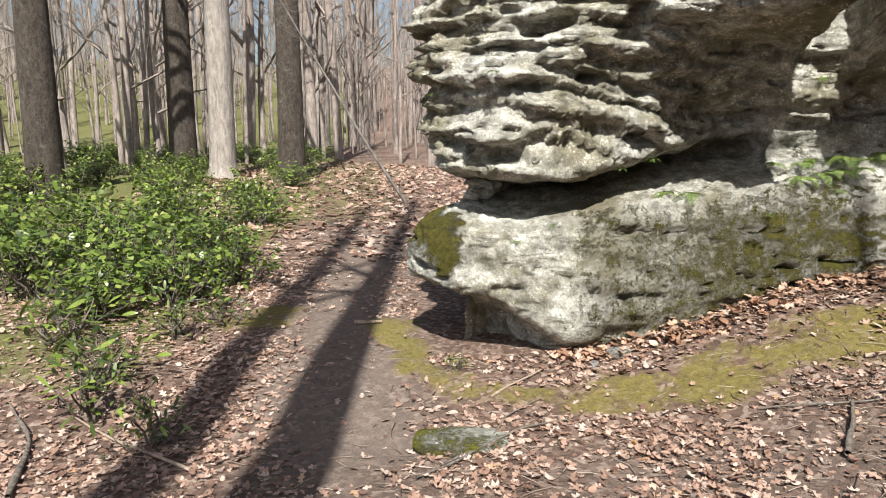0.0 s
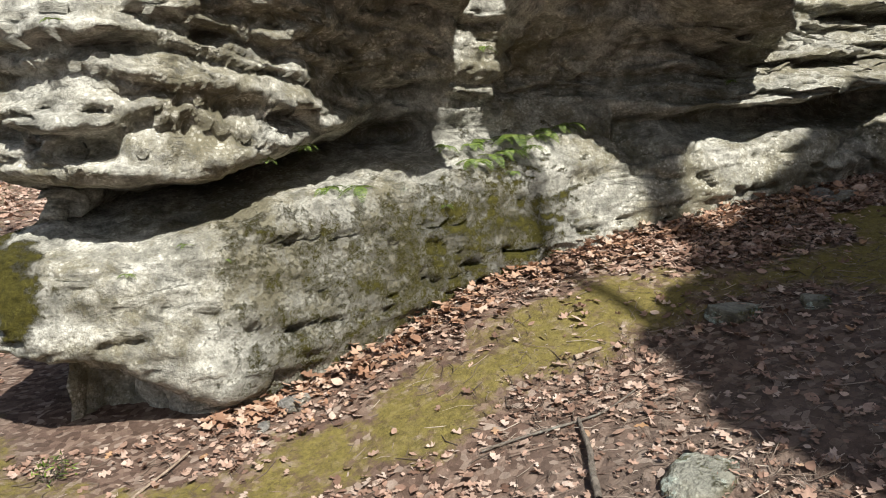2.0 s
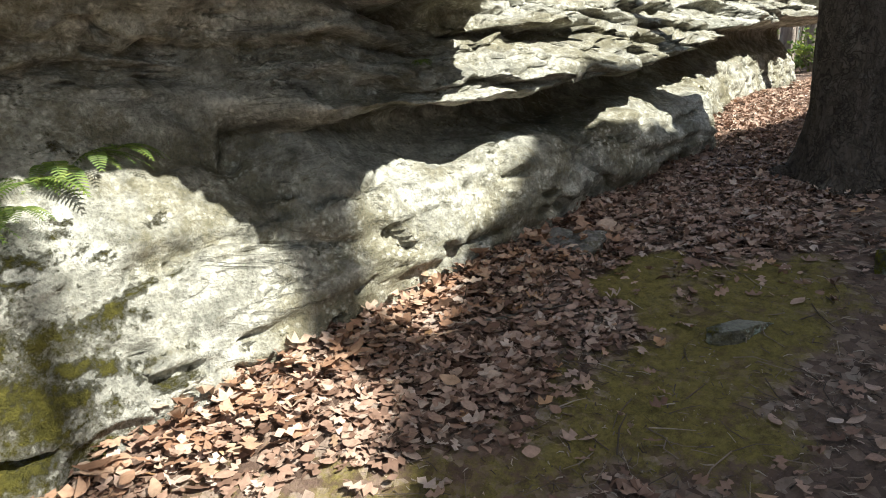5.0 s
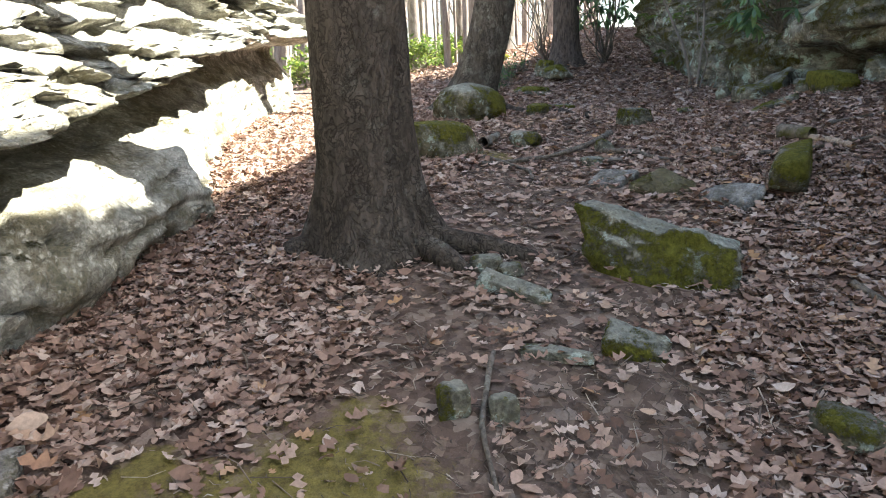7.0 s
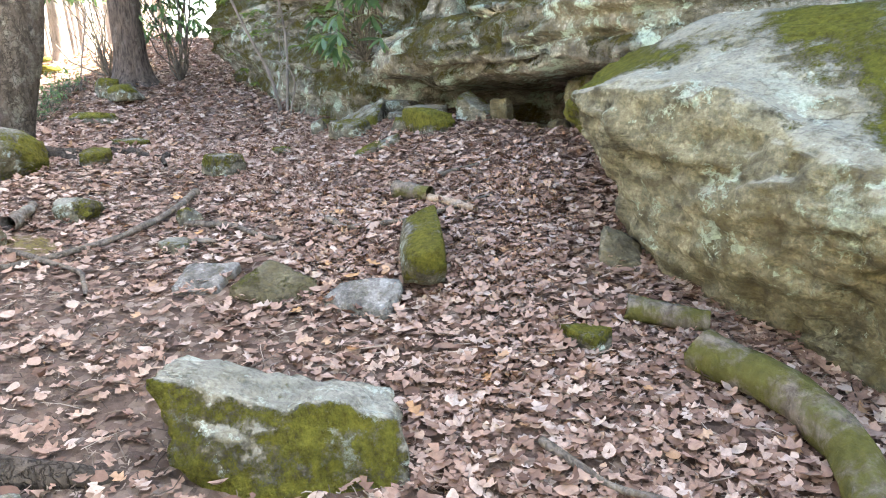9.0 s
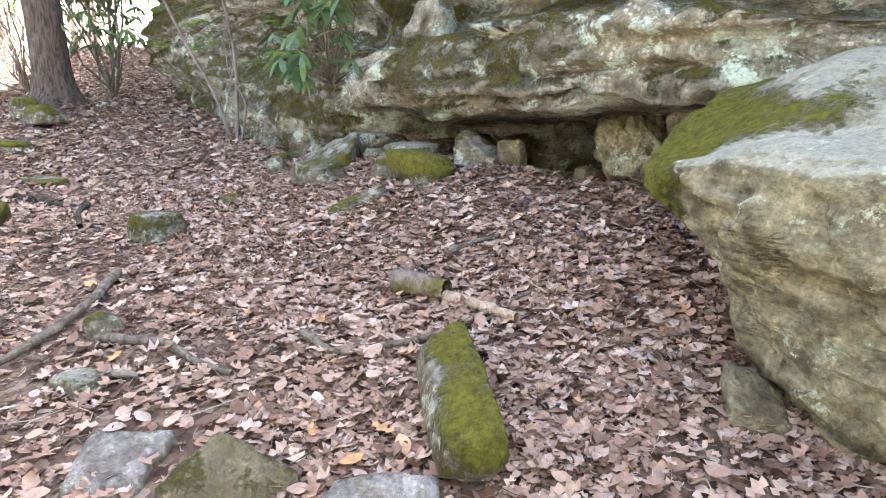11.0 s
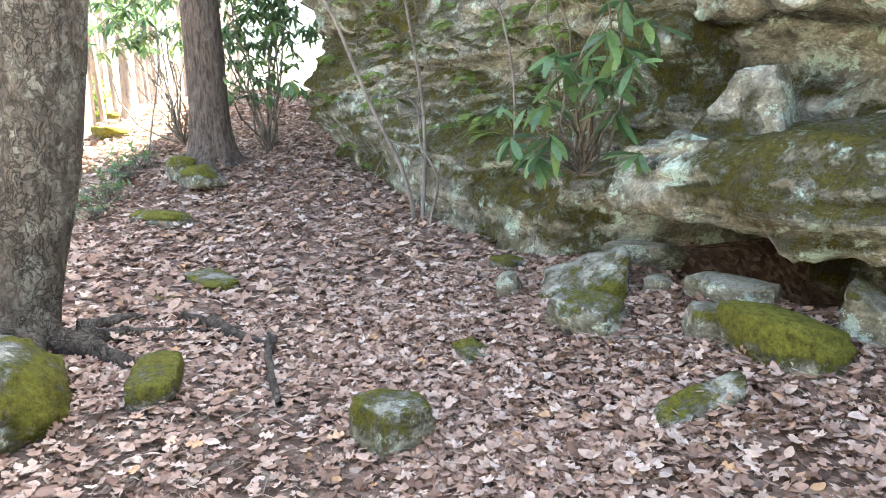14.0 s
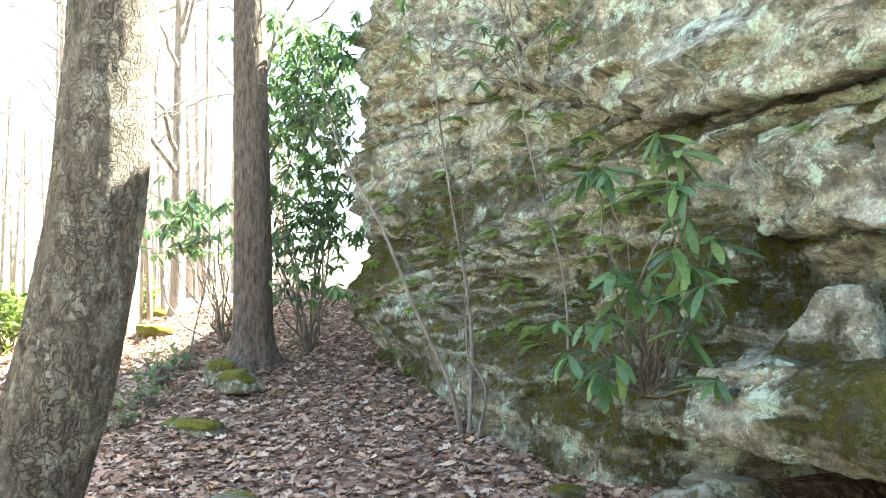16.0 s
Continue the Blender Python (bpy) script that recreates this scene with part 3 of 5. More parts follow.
def rock_a_relief(V, N, s):
    x, z = V[:, 0], V[:, 2]
    upper = smooth(5.85, 6.35, s)
    left = smooth(2.4, 1.0, x)
    low = 1 - smooth(3.0, 3.6, s)
    along = 0.05 * fbm(V * 1.4, 3) + 0.024 * fbm(V * 5.5, 4, 0.6) + 0.007 * fbm(V * 26, 2)
    pits = smooth(0.22, 0.5, perlin(V * (2.6, 2.6, 6.0) + 4))
    small = smooth(0.38, 0.55, perlin(V * (6.5, 6.5, 10.0) + 24))
    along -= pits * (0.02 * low + 0.13 * upper * left + 0.05 * upper) + small * (0.045 * low + 0.05 * upper * left)
    cracks = smooth(0.045, 0.0, np.abs(perlin(V * (0.8, 0.8, 3.6) + 31))) * smooth(0.0, 0.3, perlin(V * 1.7 + 9))
    along -= 0.06 * cracks
    slots = smooth(0.26, 0.46, perlin(V * (3.2, 3.2, 13.0) + 71)) * smooth(-0.35, 0.1, perlin(V * 1.1 + 77))
    along -= low * 0.075 * slots
    gate = smooth(-0.35, 0.25, perlin(V * (.9, .9, 2.4) + 8))
    right = smooth(3.9, 5.0, x)
    column = smooth(2.58, 2.70, x) * smooth(3.22, 3.1, x)
    layers = (0.26 + 0.24 * right) * ledges(V, 0.40, 0.03, 2.0) * gate + (0.12 + 0.07 * right) * ledges(V, 0.17, 0.05, 7.0) * (1 - 0.5 * gate) + 0.04 * chips(V, (2.2, 2.2, 7.0), 5) + 0.05 * ledges(V, 0.075, 0.06, 9.0) - 0.17
    outward = upper * layers * (1 - 0.65 * column)
    holes = smooth(0.30, 0.46, perlin(V * (7.5, 7.5, 9.0) + 44)) * smooth(3.5, 3.8, x) * smooth(5.2, 4.6, x)
    along -= low * 0.07 * holes
    along -= upper * 0.05 * smooth(0.06, 0.0, np.abs(perlin(V * (1.4, 1.4, 9.0) + 61))) * smooth(-0.2, 0.25, perlin(V * 1.9 + 19))
    outward += low * (0.03 * ledges(V, 0.27, -0.12, 4.0) * smooth(-0.2, 0.3, perlin(V * 1.2 + 3)) + 0.012 * chips(V, (3.0, 3.0, 6.0), 9))
    return along, outward


V, F, N = sweep_rock("sunlit_rock", dense(A_LINE, lambda x: 0.022 if x < 7 else 0.05), A_STATIONS, (8, 8, 26, 18, 6, 8, 14, 22, 30, 12, 5), rock_a_relief)
ROCK_V = V
up = N[:, 2]
knob = smooth(0.5, 0.05, np.hypot((V[:, 0] + 0.14), (V[:, 2] - 0.5) * 1.2) + 0.2 * fbm(V * 3.1, 3)) * smooth(0.85, 0.7, V[:, 2])
tops = smooth(0.25, 0.8, up) * smooth(2.2, 3.2, V[:, 0])
patch = 0.45 * smooth(0.5, 1.3, V[:, 0]) * smooth(1.15, 0.6, V[:, 2]) * smooth(4.0, 3.2, V[:, 0]) + 0.12 * smooth(4.2, 2.2, V[:, 0]) * smooth(1.6, 2.6, V[:, 0])
A_ROCK = part("rock_outcrop", Build().add(V, F, np.clip(0.95 * knob + 0.28 * tops + patch, 0, 1)).mesh("rock", "moss"), ROCK_SUN)
tagged(A_ROCK, "pale layered sandstone outcrop with dark gap and undercut foot", "rock", "", "structure")

# the mossy cliff across the path: cave under a jutting block, shelves above
c_end = [(-.5, -.4), (-.5, 1.0), (-.4, 1.5), (-.4, 2.0), (-.5, 2.1), (-.5, 2.3), (-.4, 2.5), (-.4, 3.0), (-.5, 3.2), (-.4, 3.6), (-.6, 7.0)]
c_west = [(-.7, .2), (-.7, 1.6), (-.6, 1.8), (-.6, 2.1), (-.7, 2.2), (-.7, 2.4), (-.5, 2.6), (-.5, 3.3), (-.6, 3.7), (-.4, 4.0), (-.9, 7.85)]
c_mid = [(-.5, .4), (-.5, 1.7), (-.4, 1.9), (-.4, 2.2), (-.5, 2.3), (-.5, 2.4), (-.2, 2.6), (-.2, 3.3), (-.5, 3.7), (-.2, 4.0), (-.9, 9.1)]
c_join = [(-.4, .8), (-.3, 1.7), (.42, 2.0), (.4, 2.25), (-.1, 2.32), (-.2, 2.42), (.4, 2.6), (.3, 3.3), (-.3, 3.7), (.2, 3.9), (-.8, 8.6)]
c_cave_w = [(-1.7, 1.0), (-1.6, 1.62), (.5, 1.84), (.45, 2.4), (-.3, 2.45), (-.5, 2.6), (.35, 2.75), (.3, 3.3), (-.3, 3.7), (.3, 3.9), (-.7, 8.0)]
c_cave = [(-1.8, 1.0), (-1.7, 1.62), (.48, 1.76), (.44, 2.32), (-.4, 2.38), (-.6, 2.75), (.2, 2.85), (.12, 3.35), (-.3, 3.7), (.28, 3.9), (-.7, 8.0)]
c_nose = [(-1.0, .9), (-1.0, 1.5), (.42, 1.82), (.4, 2.24), (-.4, 2.32), (-.5, 2.9), (-.1, 3.05), (0, 3.5), (-.4, 3.72), (.2, 3.95), (-.7, 8.0)]
c_step = [(-.1, .9), (-.12, 1.5), (-.02, 1.85), (-.05, 2.1), (-.2, 2.3), (-.2, 3.0), (-.1, 3.15), (-.1, 3.5), (-.45, 3.8), (.12, 4.0), (-.7, 8.0)]
c_rhodo = [(.3, .9), (.32, 1.6), (.2, 1.9), (0, 2.3), (-.1, 2.5), (-.15, 3.0), (-.1, 3.2), (-.15, 3.55), (-.45, 3.85), (.05, 4.1), (-.8, 8.0)]
c_fern = [(.28, .8), (.25, 1.7), (.2, 1.95), (-.25, 2.3), (-.35, 2.6), (-.35, 2.9), (-.25, 3.1), (-.45, 3.6), (-.55, 4.6), (-.25, 4.9), (-1.0, 7.9)]
c_corner = [(.05, .9), (-.05, 1.85), (.2, 2.3), (.25, 2.75), (.12, 3.3), (.02, 3.42), (.15, 3.55), (.2, 4.3), (.05, 5.0), (.1, 5.3), (-.5, 7.9)]
# tops up to x 6 are unseen, their heights fitted to the cast shade
C_STATIONS = [(2.3, c_end), (3.6, c_west), (4.4, c_west[:-1] + [(-.9, 8.25)]), (4.95, c_west[:-1] + [(-.9, 8.65)]), (5.9, c_mid), (7.9, c_join), (9.0, c_cave_w), (10.4, c_cave), (11.3, c_nose), (11.52, c_nose), (11.72, c_step), (12.4, c_rhodo), (14.2, c_fern), (17.2, c_corner)]
# past x 18 the line runs on out of view, added to shade the slope
C_LINE = [(2.2, -9.0), (2.25, -3.5), (2.67, -1.5), (3.8, -1.05), (8.0, -.9), (11.4, -.9), (13.0, -.9), (15.5, -.95), (17.9, -.98), (18.4, -1.3), (18.9, -2.6), (20.5, -3.6), (24.0, -4.6), (27.0, -5.6), (27.6, -9.0)]


def cliff_relief(V, N, s):
    along = 0.09 * fbm(V * 1.1 + 3, 3) + 0.03 * fbm(V * 5.0, 4, 0.6) + 0.008 * fbm(V * 24, 2)
    cracks = smooth(0.045, 0.0, np.abs(perlin(V * (0.7, 0.7, 2.8) + 51))) * smooth(-0.1, 0.3, perlin(V * 1.3 + 5))
    along -= 0.09 * cracks + 0.07 * smooth(0.3, 0.55, perlin(V * (2.2, 2.2, 4.5) + 14))
    x, z = V[:, 0], V[:, 2]
    wave = 0.05 * perlin(V * (1.1, 1.1, 0) + 71) + 0.02 * perlin(V * (5, 5, 0) + 73)
    for level, start in ((2.05, 10.3), (1.89, 10.7)):
        along -= 0.11 * smooth(0.035, 0.0, np.abs(z - level - wave)) * smooth(start + .3, start - .3, x) * smooth(8.0, 8.4, x)
    gate = smooth(-0.35, 0.25, perlin(V * (.6, .6, 1.8) + 18))
    outward = 0.30 * ledges(V, 0.46, 0.06, 12.0) * gate + 0.12 * ledges(V, 0.2, 0.05, 17.0) * (1 - 0.5 * gate) - 0.17
    outward += 0.05 * chips(V, (1.3, 1.3, 3.6), 3) + 0.02 * chips(V, (4, 4, 9), 6)
    return along, outward * (0.4 + 0.6 * smooth(2.6, 3.6, s)) * smooth(10.9, 9.6, s)


V, F, N = sweep_rock("mossy_cliff", dense(C_LINE, lambda x: 0.03 if 6 < x < 18.3 else 0.12), C_STATIONS, (10, 8, 18, 16, 6, 14, 6, 14, 10, 40, 5), cliff_relief, False)
CLIFF_V = V
up = N[:, 2]
clump = fbm(V * (0.8, 0.8, 1.0) + 40, 3)
level = np.interp(V[:, 0], [7, 9, 11.3, 12.3, 17], [0.20, 0.26, 0.17, 0.38, 0.46])
blockmoss = 0.16 * smooth(10.9, 10.3, V[:, 0]) * smooth(8.6, 9.4, V[:, 0]) * smooth(1.85, 2.1, V[:, 2]) * smooth(2.75, 2.3, V[:, 2])
m_c = level + 0.36 * clump + 0.34 * smooth(0.12, 0.32, perlin(V * (0.85, 0.85, 1.3) + 33)) * smooth(4.2, 3.4, V[:, 2]) + 0.30 * smooth(0.2, 0.8, up) - 0.35 * smooth(-0.1, -0.6, up) - 0.22 * smooth(3.7, 4.2, V[:, 2]) + blockmoss - 0.4 * smooth(10.75, 11.05, V[:, 0]) * smooth(11.9, 11.6, V[:, 0]) * smooth(1.65, 1.8, V[:, 2]) * smooth(2.55, 2.25, V[:, 2])
tagged(part("cliff", Build().add(V, F, np.clip(m_c, 0, 0.60)).mesh("cliff", "moss"), ROCK_CLIFF), "tall mossy sandstone cliff with a low cave under it", "cliff", "", "structure")


# ---- loose rock ----
def stone_mesh(name, size, seed, cuts=9, rough=0.05, mossy=0.3, moss_side=(0, 0, 1), level=4, soft=0.34):
    """An angular stone: a skewed block cut by planes, then worn."""
    bm = bmesh.new()
    bmesh.ops.create_icosphere(bm, subdivisions=level, radius=1.0)
    ball = np.array([w.co[:] for w in bm.verts])
    f = np.array([[w.index for w in g.verts] for g in bm.faces])
    bm.free()
    rng = np.random.default_rng(seed)
    cube = ball / np.abs(ball).max(1)[:, None]
    v = cube * (1 - soft) + ball * 1.15 * soft
    t = (v + 1) / 2
    shift = np.zeros_like(v)
    for a in (0, 1):
        for b in (0, 1):
            for c in (0, 1):
                w = np.where(a, t[:, 0], 1 - t[:, 0]) * np.where(b, t[:, 1], 1 - t[:, 1]) * np.where(c, t[:, 2], 1 - t[:, 2])
                sign = np.array([2 * a - 1, 2 * b - 1, 2 * c - 1])
                shift += w[:, None] * (sign * rng.uniform(-0.42, 0.12, 3))
    v = v + shift
    for _ in range(cuts // 3):
        d = rng.normal(0, 1, 3)
        d /= np.linalg.norm(d)
        over = np.maximum(v @ d - rng.uniform(0.75, 1.0), 0)
        v = v - over[:, None] * d * 0.98
    n = v / np.linalg.norm(v, axis=1)[:, None]
    v = v + n * (rough * fbm(v * 2.3 + seed, 3) + 0.6 * rough * fbm(v * 8 + seed, 3) + 0.5 * rough * chips(v, (2.5, 2.5, 4.0), seed))[:, None]
    v *= np.array(size)
    nn = n / np.array(size)
    nn /= np.linalg.norm(nn, axis=1)[:, None]
    side = np.array(moss_side, float) / np.linalg.norm(moss_side)
    moss = mossy + 0.45 * smooth(-0.1, 0.9, nn @ side) + 0.35 * perlin(v * 5 + seed) - 0.08
    return Build().add(v, f, np.clip(moss, 0, 1)).mesh(name, "moss")


def stone(x, y, size, seed, label, rz=0.0, tilt=(0, 0), sink=0.35, mossy=0.3, moss_side=(0, 0, 1), cuts=9, rough=0.05, z=None, mat=None, group="", level=4, name="stone", soft=0.34):
    ob = part(name, stone_mesh(name, size, seed, cuts, rough, mossy, moss_side, level if max(size) > .1 else 3, soft), mat or ROCK_STONE)
    base = gz(x, y) if z is None else z
    ob.matrix_world = pose(x, y, base + size[2] * (1 - 2 * sink) , tilt[0], tilt[1], rz)
    return tagged(ob, label, "stone", group)


def block(name, corners, seed, label, category, mossy=0.1, moss_side=(0, 0, 1), rough=0.034, soft=0.2, mat=None, level=4):
    """A broken block between eight corners: front left, front right, back left and back right, below and then above."""
    corners = np.array(corners)
    o = corners[:4].mean(0)
    bm = bmesh.new()
    bmesh.ops.create_icosphere(bm, subdivisions=level, radius=1.0)
    ball = np.array([w.co[:] for w in bm.verts])
    f = np.array([[w.index for w in g.verts] for g in bm.faces])
    bm.free()
    cube = ball / np.abs(ball).max(1)[:, None]
    t = ((cube * (1 - soft) + ball * 1.1 * soft) + 1) / 2
    v = np.zeros_like(t)
    for k, c in enumerate(corners - o):
        a, b, h = k % 2, (k // 2) % 2, k // 4
        v += (np.where(a, t[:, 0], 1 - t[:, 0]) * np.where(b, t[:, 1], 1 - t[:, 1]) * np.where(h, t[:, 2], 1 - t[:, 2]))[:, None] * c
    span = np.linalg.norm(corners.max(0) - corners.min(0))
    mid = v.mean(0)
    n = (v - mid) / (np.linalg.norm(v - mid, axis=1)[:, None] + 1e-9)
    q = v / span * 2.6
    v = v + n * span * rough * min(1.0, 0.35 + 1.6 * (corners.max(0) - corners.min(0)).min() / span) * (0.9 * fbm(q * 1.6 + seed, 3) + 0.5 * fbm(q * 6 + seed, 3) + 0.35 * chips(q, (2.2, 2.2, 4.0), seed))[:, None]
    face = np.zeros((len(v), 3))
    fn = np.cross(v[f[:, 1]] - v[f[:, 0]], v[f[:, 2]] - v[f[:, 0]])
    for k in range(3):
        np.add.at(face, f[:, k], fn)
    face /= np.linalg.norm(face, axis=1)[:, None] + 1e-9
    side = np.array(moss_side, float) / np.linalg.norm(moss_side)
    moss = mossy + 0.5 * smooth(0.0, 0.75, face @ side) + 0.4 * perlin(v * 5 + seed) - 0.08
    ob = part(name, Build().add(v, f, np.clip(moss, 0, 1)).mesh(name, "moss"), mat or ROCK_STONE)
    ob.matrix_world = pose(*o)
    return tagged(ob, label, category)


def slab(plan, heights):
    """Corners of a block that stands in the ground: its plan, and the height of its top above the ground at each corner."""
    return [(x, y, gz(x, y) - .06) for x, y in plan] + [(x, y, gz(x, y) + h) for (x, y), h in zip(plan, heights)]


# the large boulder beside the path, undercut at its tip
def boulder():
    ring = [(8.0, .25), (7.75, .52), (7.2, .62), (6.2, .72), (5.2, .8), (4.6, .4), (4.5, -.5), (5.2, -1.0), (6.8, -1.05), (7.7, -.75), (8.0, -.2)]
    loop = dense(ring + ring[:1], lambda x: 0.025)[:-1]
    k = np.ones(15) / 15
    loop = np.stack([np.convolve(np.concatenate([loop[-7:, i], loop[:, i], loop[:7, i]]), k, "valid") for i in (0, 1)], 1)
    c = np.array([6.3, -0.15])
    prof = [(-.5, .1), (-.28, .62), (-.1, .95), (.0, 1.25), (.02, 1.5), (-.02, 1.72), (-.1, 1.80)]
    rows = [10, 14, 14, 12, 10, 6]
    s = np.concatenate([i + np.arange(r) / r for i, r in enumerate(rows)] + [[6]])
    d = np.interp(s, range(7), [p[0] for p in prof])
    z = np.interp(s, range(7), [p[1] for p in prof])
    out = loop - c
    out /= np.linalg.norm(out, axis=1)[:, None]
    side = np.concatenate([loop[:, None] + out[:, None] * d[None, :, None], np.broadcast_to(z[None, :, None], (len(loop), len(z), 1))], -1)
    caps = np.linspace(0.03, 1, 34)
    edge = side[:, -1, :2]
    cap = np.concatenate([edge[:, None] * (1 - caps)[None, :, None] + c * caps[None, :, None], np.full((len(loop), len(caps), 1), 1.80)], -1)
    P = np.concatenate([side, cap], 1)
    nu, nv = P.shape[:2]
    V = P.reshape(-1, 3)
    tip = smooth(6.8, 7.9, V[:, 0])
    V[:, 2] = np.where(V[:, 2] < 1.8, 1.8 - (1.8 - V[:, 2]) * (1 - 0.78 * tip), V[:, 2])
    V[:, 2] += (0.30 * smooth(0.55, -0.3, V[:, 1]) - 0.22 * smooth(7.0, 6.2, V[:, 0]) * smooth(0.0, 0.6, V[:, 1])) * smooth(1.2, 1.8, V[:, 2]) - 0.16 * smooth(7.4, 8.0, V[:, 0]) * smooth(1.3, 1.8, V[:, 2]) - 0.1 * smooth(6.0, 4.8, V[:, 0])
    N = V - np.array([6.3, -.15, 1.2])
    N /= np.linalg.norm(N, axis=1)[:, None]
    flat = np.tile(smooth(len(s) - 5, len(s), np.arange(nv)), nu)
    V = V + N * ((0.06 * fbm(V * 1.6 + 2, 3) + 0.028 * fbm(V * 6, 4, 0.6)) * (1 - 0.6 * flat) - 0.05 * smooth(0.25, 0.5, perlin(V * (2.2, 2.2, 4.5) + 7)) - 0.022 * smooth(0.3, 0.5, perlin(V * (7, 7, 11) + 3)) + 0.014 * fbm(V * 14 + 5, 3, 0.6) * (1 - flat))[:, None]
    V[:, :2] += N[:, :2] * ((0.10 * (ledges(V, 0.5, -0.35, 3.0) - 0.4) * smooth(-0.3, 0.3, perlin(V * 1.1 + 6)) + 0.05 * chips(V, (1.6, 1.6, 3.0), 2) + 0.018 * chips(V, (5, 5, 9), 4)) * (1 - flat))[:, None]
    row = np.tile(np.arange(nv), nu)
    top = smooth(len(s) - 6, len(s) + 2, row)
    tipmoss = smooth(7.55, 7.9, V[:, 0]) * smooth(1.35, 1.6, V[:, 2])
    blot = fbm(V * (1.6, 1.6, 1.6) + 21, 2)
    moss = top * (0.30 + 0.8 * blot) + 0.75 * tipmoss + 0.10
    return Build().add(V, sheet(nu, nv, True), np.clip(moss, 0, 1)).mesh("boulder", "moss")


tagged(part("boulder", boulder(), ROCK_BOULDER), "large olive-grey sandstone boulder with mossy whitish top", "boulder")

# stones lying in the passage
GREY_MOSS = "grey angular stone with green moss, among dead leaves"
BIG = [(6.97, 2.68, .5), (6.66, 2.2, .48), (7.45, 2.6, .5), (7.05, 1.93, .5), (7.28, 2.78, 1.0), (6.83, 2.08, .82), (7.5, 2.58, .95), (7.1, 1.95, .80)]
block("boulder", BIG, 11, "big wedge-shaped boulder, mossy face under a pale lichened ridge", "boulder", .2, (-.5, .8, -.1), .04, .18, ROCK_STONE, 5)
block("stone", slab([(8.49, 2.40), (8.34, 2.22), (8.69, 2.26), (8.50, 2.04)], (0.04, 0.045, 0.06, 0.06)), 12, "flat pale grey slab lying on dead leaves", "stone", -.35, mat=ROCK_SLAB)
block("stone", slab([(8.30, 2.19), (8.03, 2.08), (8.34, 1.95), (8.05, 1.82)], (0.05, 0.04, 0.11, 0.07)), 13, "rough grey-brown slab lying on dead leaves", "stone", -.1, mat=ROCK_BROWN)
block("stone", slab([(7.90, 1.88), (7.60, 1.74), (7.97, 1.77), (7.74, 1.54)], (0.04, 0.06, 0.07, 0.11)), 14, "pale grey wedge-shaped slab on dead leaves", "stone", -.35, mat=ROCK_SLAB)
stone(8.0, 1.28, (.43, .11, .13), 15, "long narrow mossy stone lying on dead leaves", 150, (0, 4), .25, .40, (.2, .3, .8), 0, .04, soft=.45)
block("stone", slab([(6.34, 2.85), (6.27, 2.61), (6.47, 2.78), (6.40, 2.54)], (0.08, 0.02, 0.1, 0.03)), 16, GREY_MOSS, "stone", .22, (-.6, .6, .1))
block("stone", slab([(7.00, 3.28), (6.76, 2.98), (7.08, 3.22), (6.86, 2.92)], (0.05, 0.03, 0.08, 0.03)), 17, "low ridged grey stone, half buried in leaf litter", "stone", -.1)
stone(7.24, 3.2, (.1, .08, .05), 18, "small grey stone at the foot of a tree", 0, (0, 0), .35, 0)
stone(7.15, 3.08, (.07, .06, .04), 19, "small grey stone at the foot of a tree", 0, (0, 0), .35, 0)
stone(6.0, 3.42, (.06, .06, .085), 20, "small cube-shaped stone, mossy on one side", 15, (0, 0), .25, .15, (-.3, .9, .2), soft=.1)
stone(5.98, 3.26, (.07, .06, .06), 21, "small grey stone in brown soil", 0, (0, 0), .35, 0)
stone(6.35, 3.02, (.16, .05, .03), 22, "thin grey stone, half buried in soil", 70, (0, 0), .4, 0)
stone(5.82, 2.20, (.13, .1, .07), 63, "low rounded stone with moss, sunk in dead leaves", 20, (0, 0), .35, .2, soft=.6)
block("stone", slab([(5.30, 4.87), (5.48, 4.60), (5.55, 4.88), (5.70, 4.62)], (0.03, 0.04, 0.06, 0.08)), 23, "flat pale slate stone leaning on leaf litter", "stone", -.3, mat=ROCK_SLAB)
stone(5.17, 3.83, (.17, .06, .05), 24, "narrow grey stone lying in moss", -25, (0, 0), .4, 0)
stone(3.62, 3.96, (.16, .12, .07), 25, "rounded grey stone bedded in moss", 10, (0, 0), .5, 0)
stone(4.0, 3.74, (.1, .08, .05), 26, "small grey stone bedded in moss", 40, (0, 0), .5, 0)
stone(0.16, 4.05, (.34, .22, .09), 27, "low rounded stone, grey with a moss rim", 5, (0, 0), .6, .18, (-.6, -.2, .5), soft=.7)
stone(2.52, 3.14, (.22, .14, .08), 64, "low rounded grey stone at the path's edge", 20, (0, 0), .66, -.05, soft=.7)
stone(9.85, 3.36, (.34, .4, .19), 28, "low flat-topped boulder covered in moss", 15, (0, 0), .3, .35)
stone(11.7, 2.93, (.5, .42, .3), 29, "rounded boulder with moss skirt and whitish crown", 30, (0, 0), .32, .38, (-.4, -.5, .1), 2, level=5, soft=.85)
stone(11.72, 2.22, (.27, .14, .1), 30, "long mossy stone against a rounded boulder", -15, (0, 0), .35, .35)
stone(10.32, 2.53, (.27, .17, .11), 31, "low stone with pale lichen and moss", -20, (0, 12), .4, .2, (-.5, -.6, .1), soft=.5)
stone(9.55, 2.02, (.06, .09, .09), 32, "small square stone half buried in leaves", 25, (0, 15), .3, .1, soft=.15)
stone(9.14, 2.2, (.12, .08, .06), 33, "small grey stone half buried in leaves", 20, (0, 0), .35, .05)
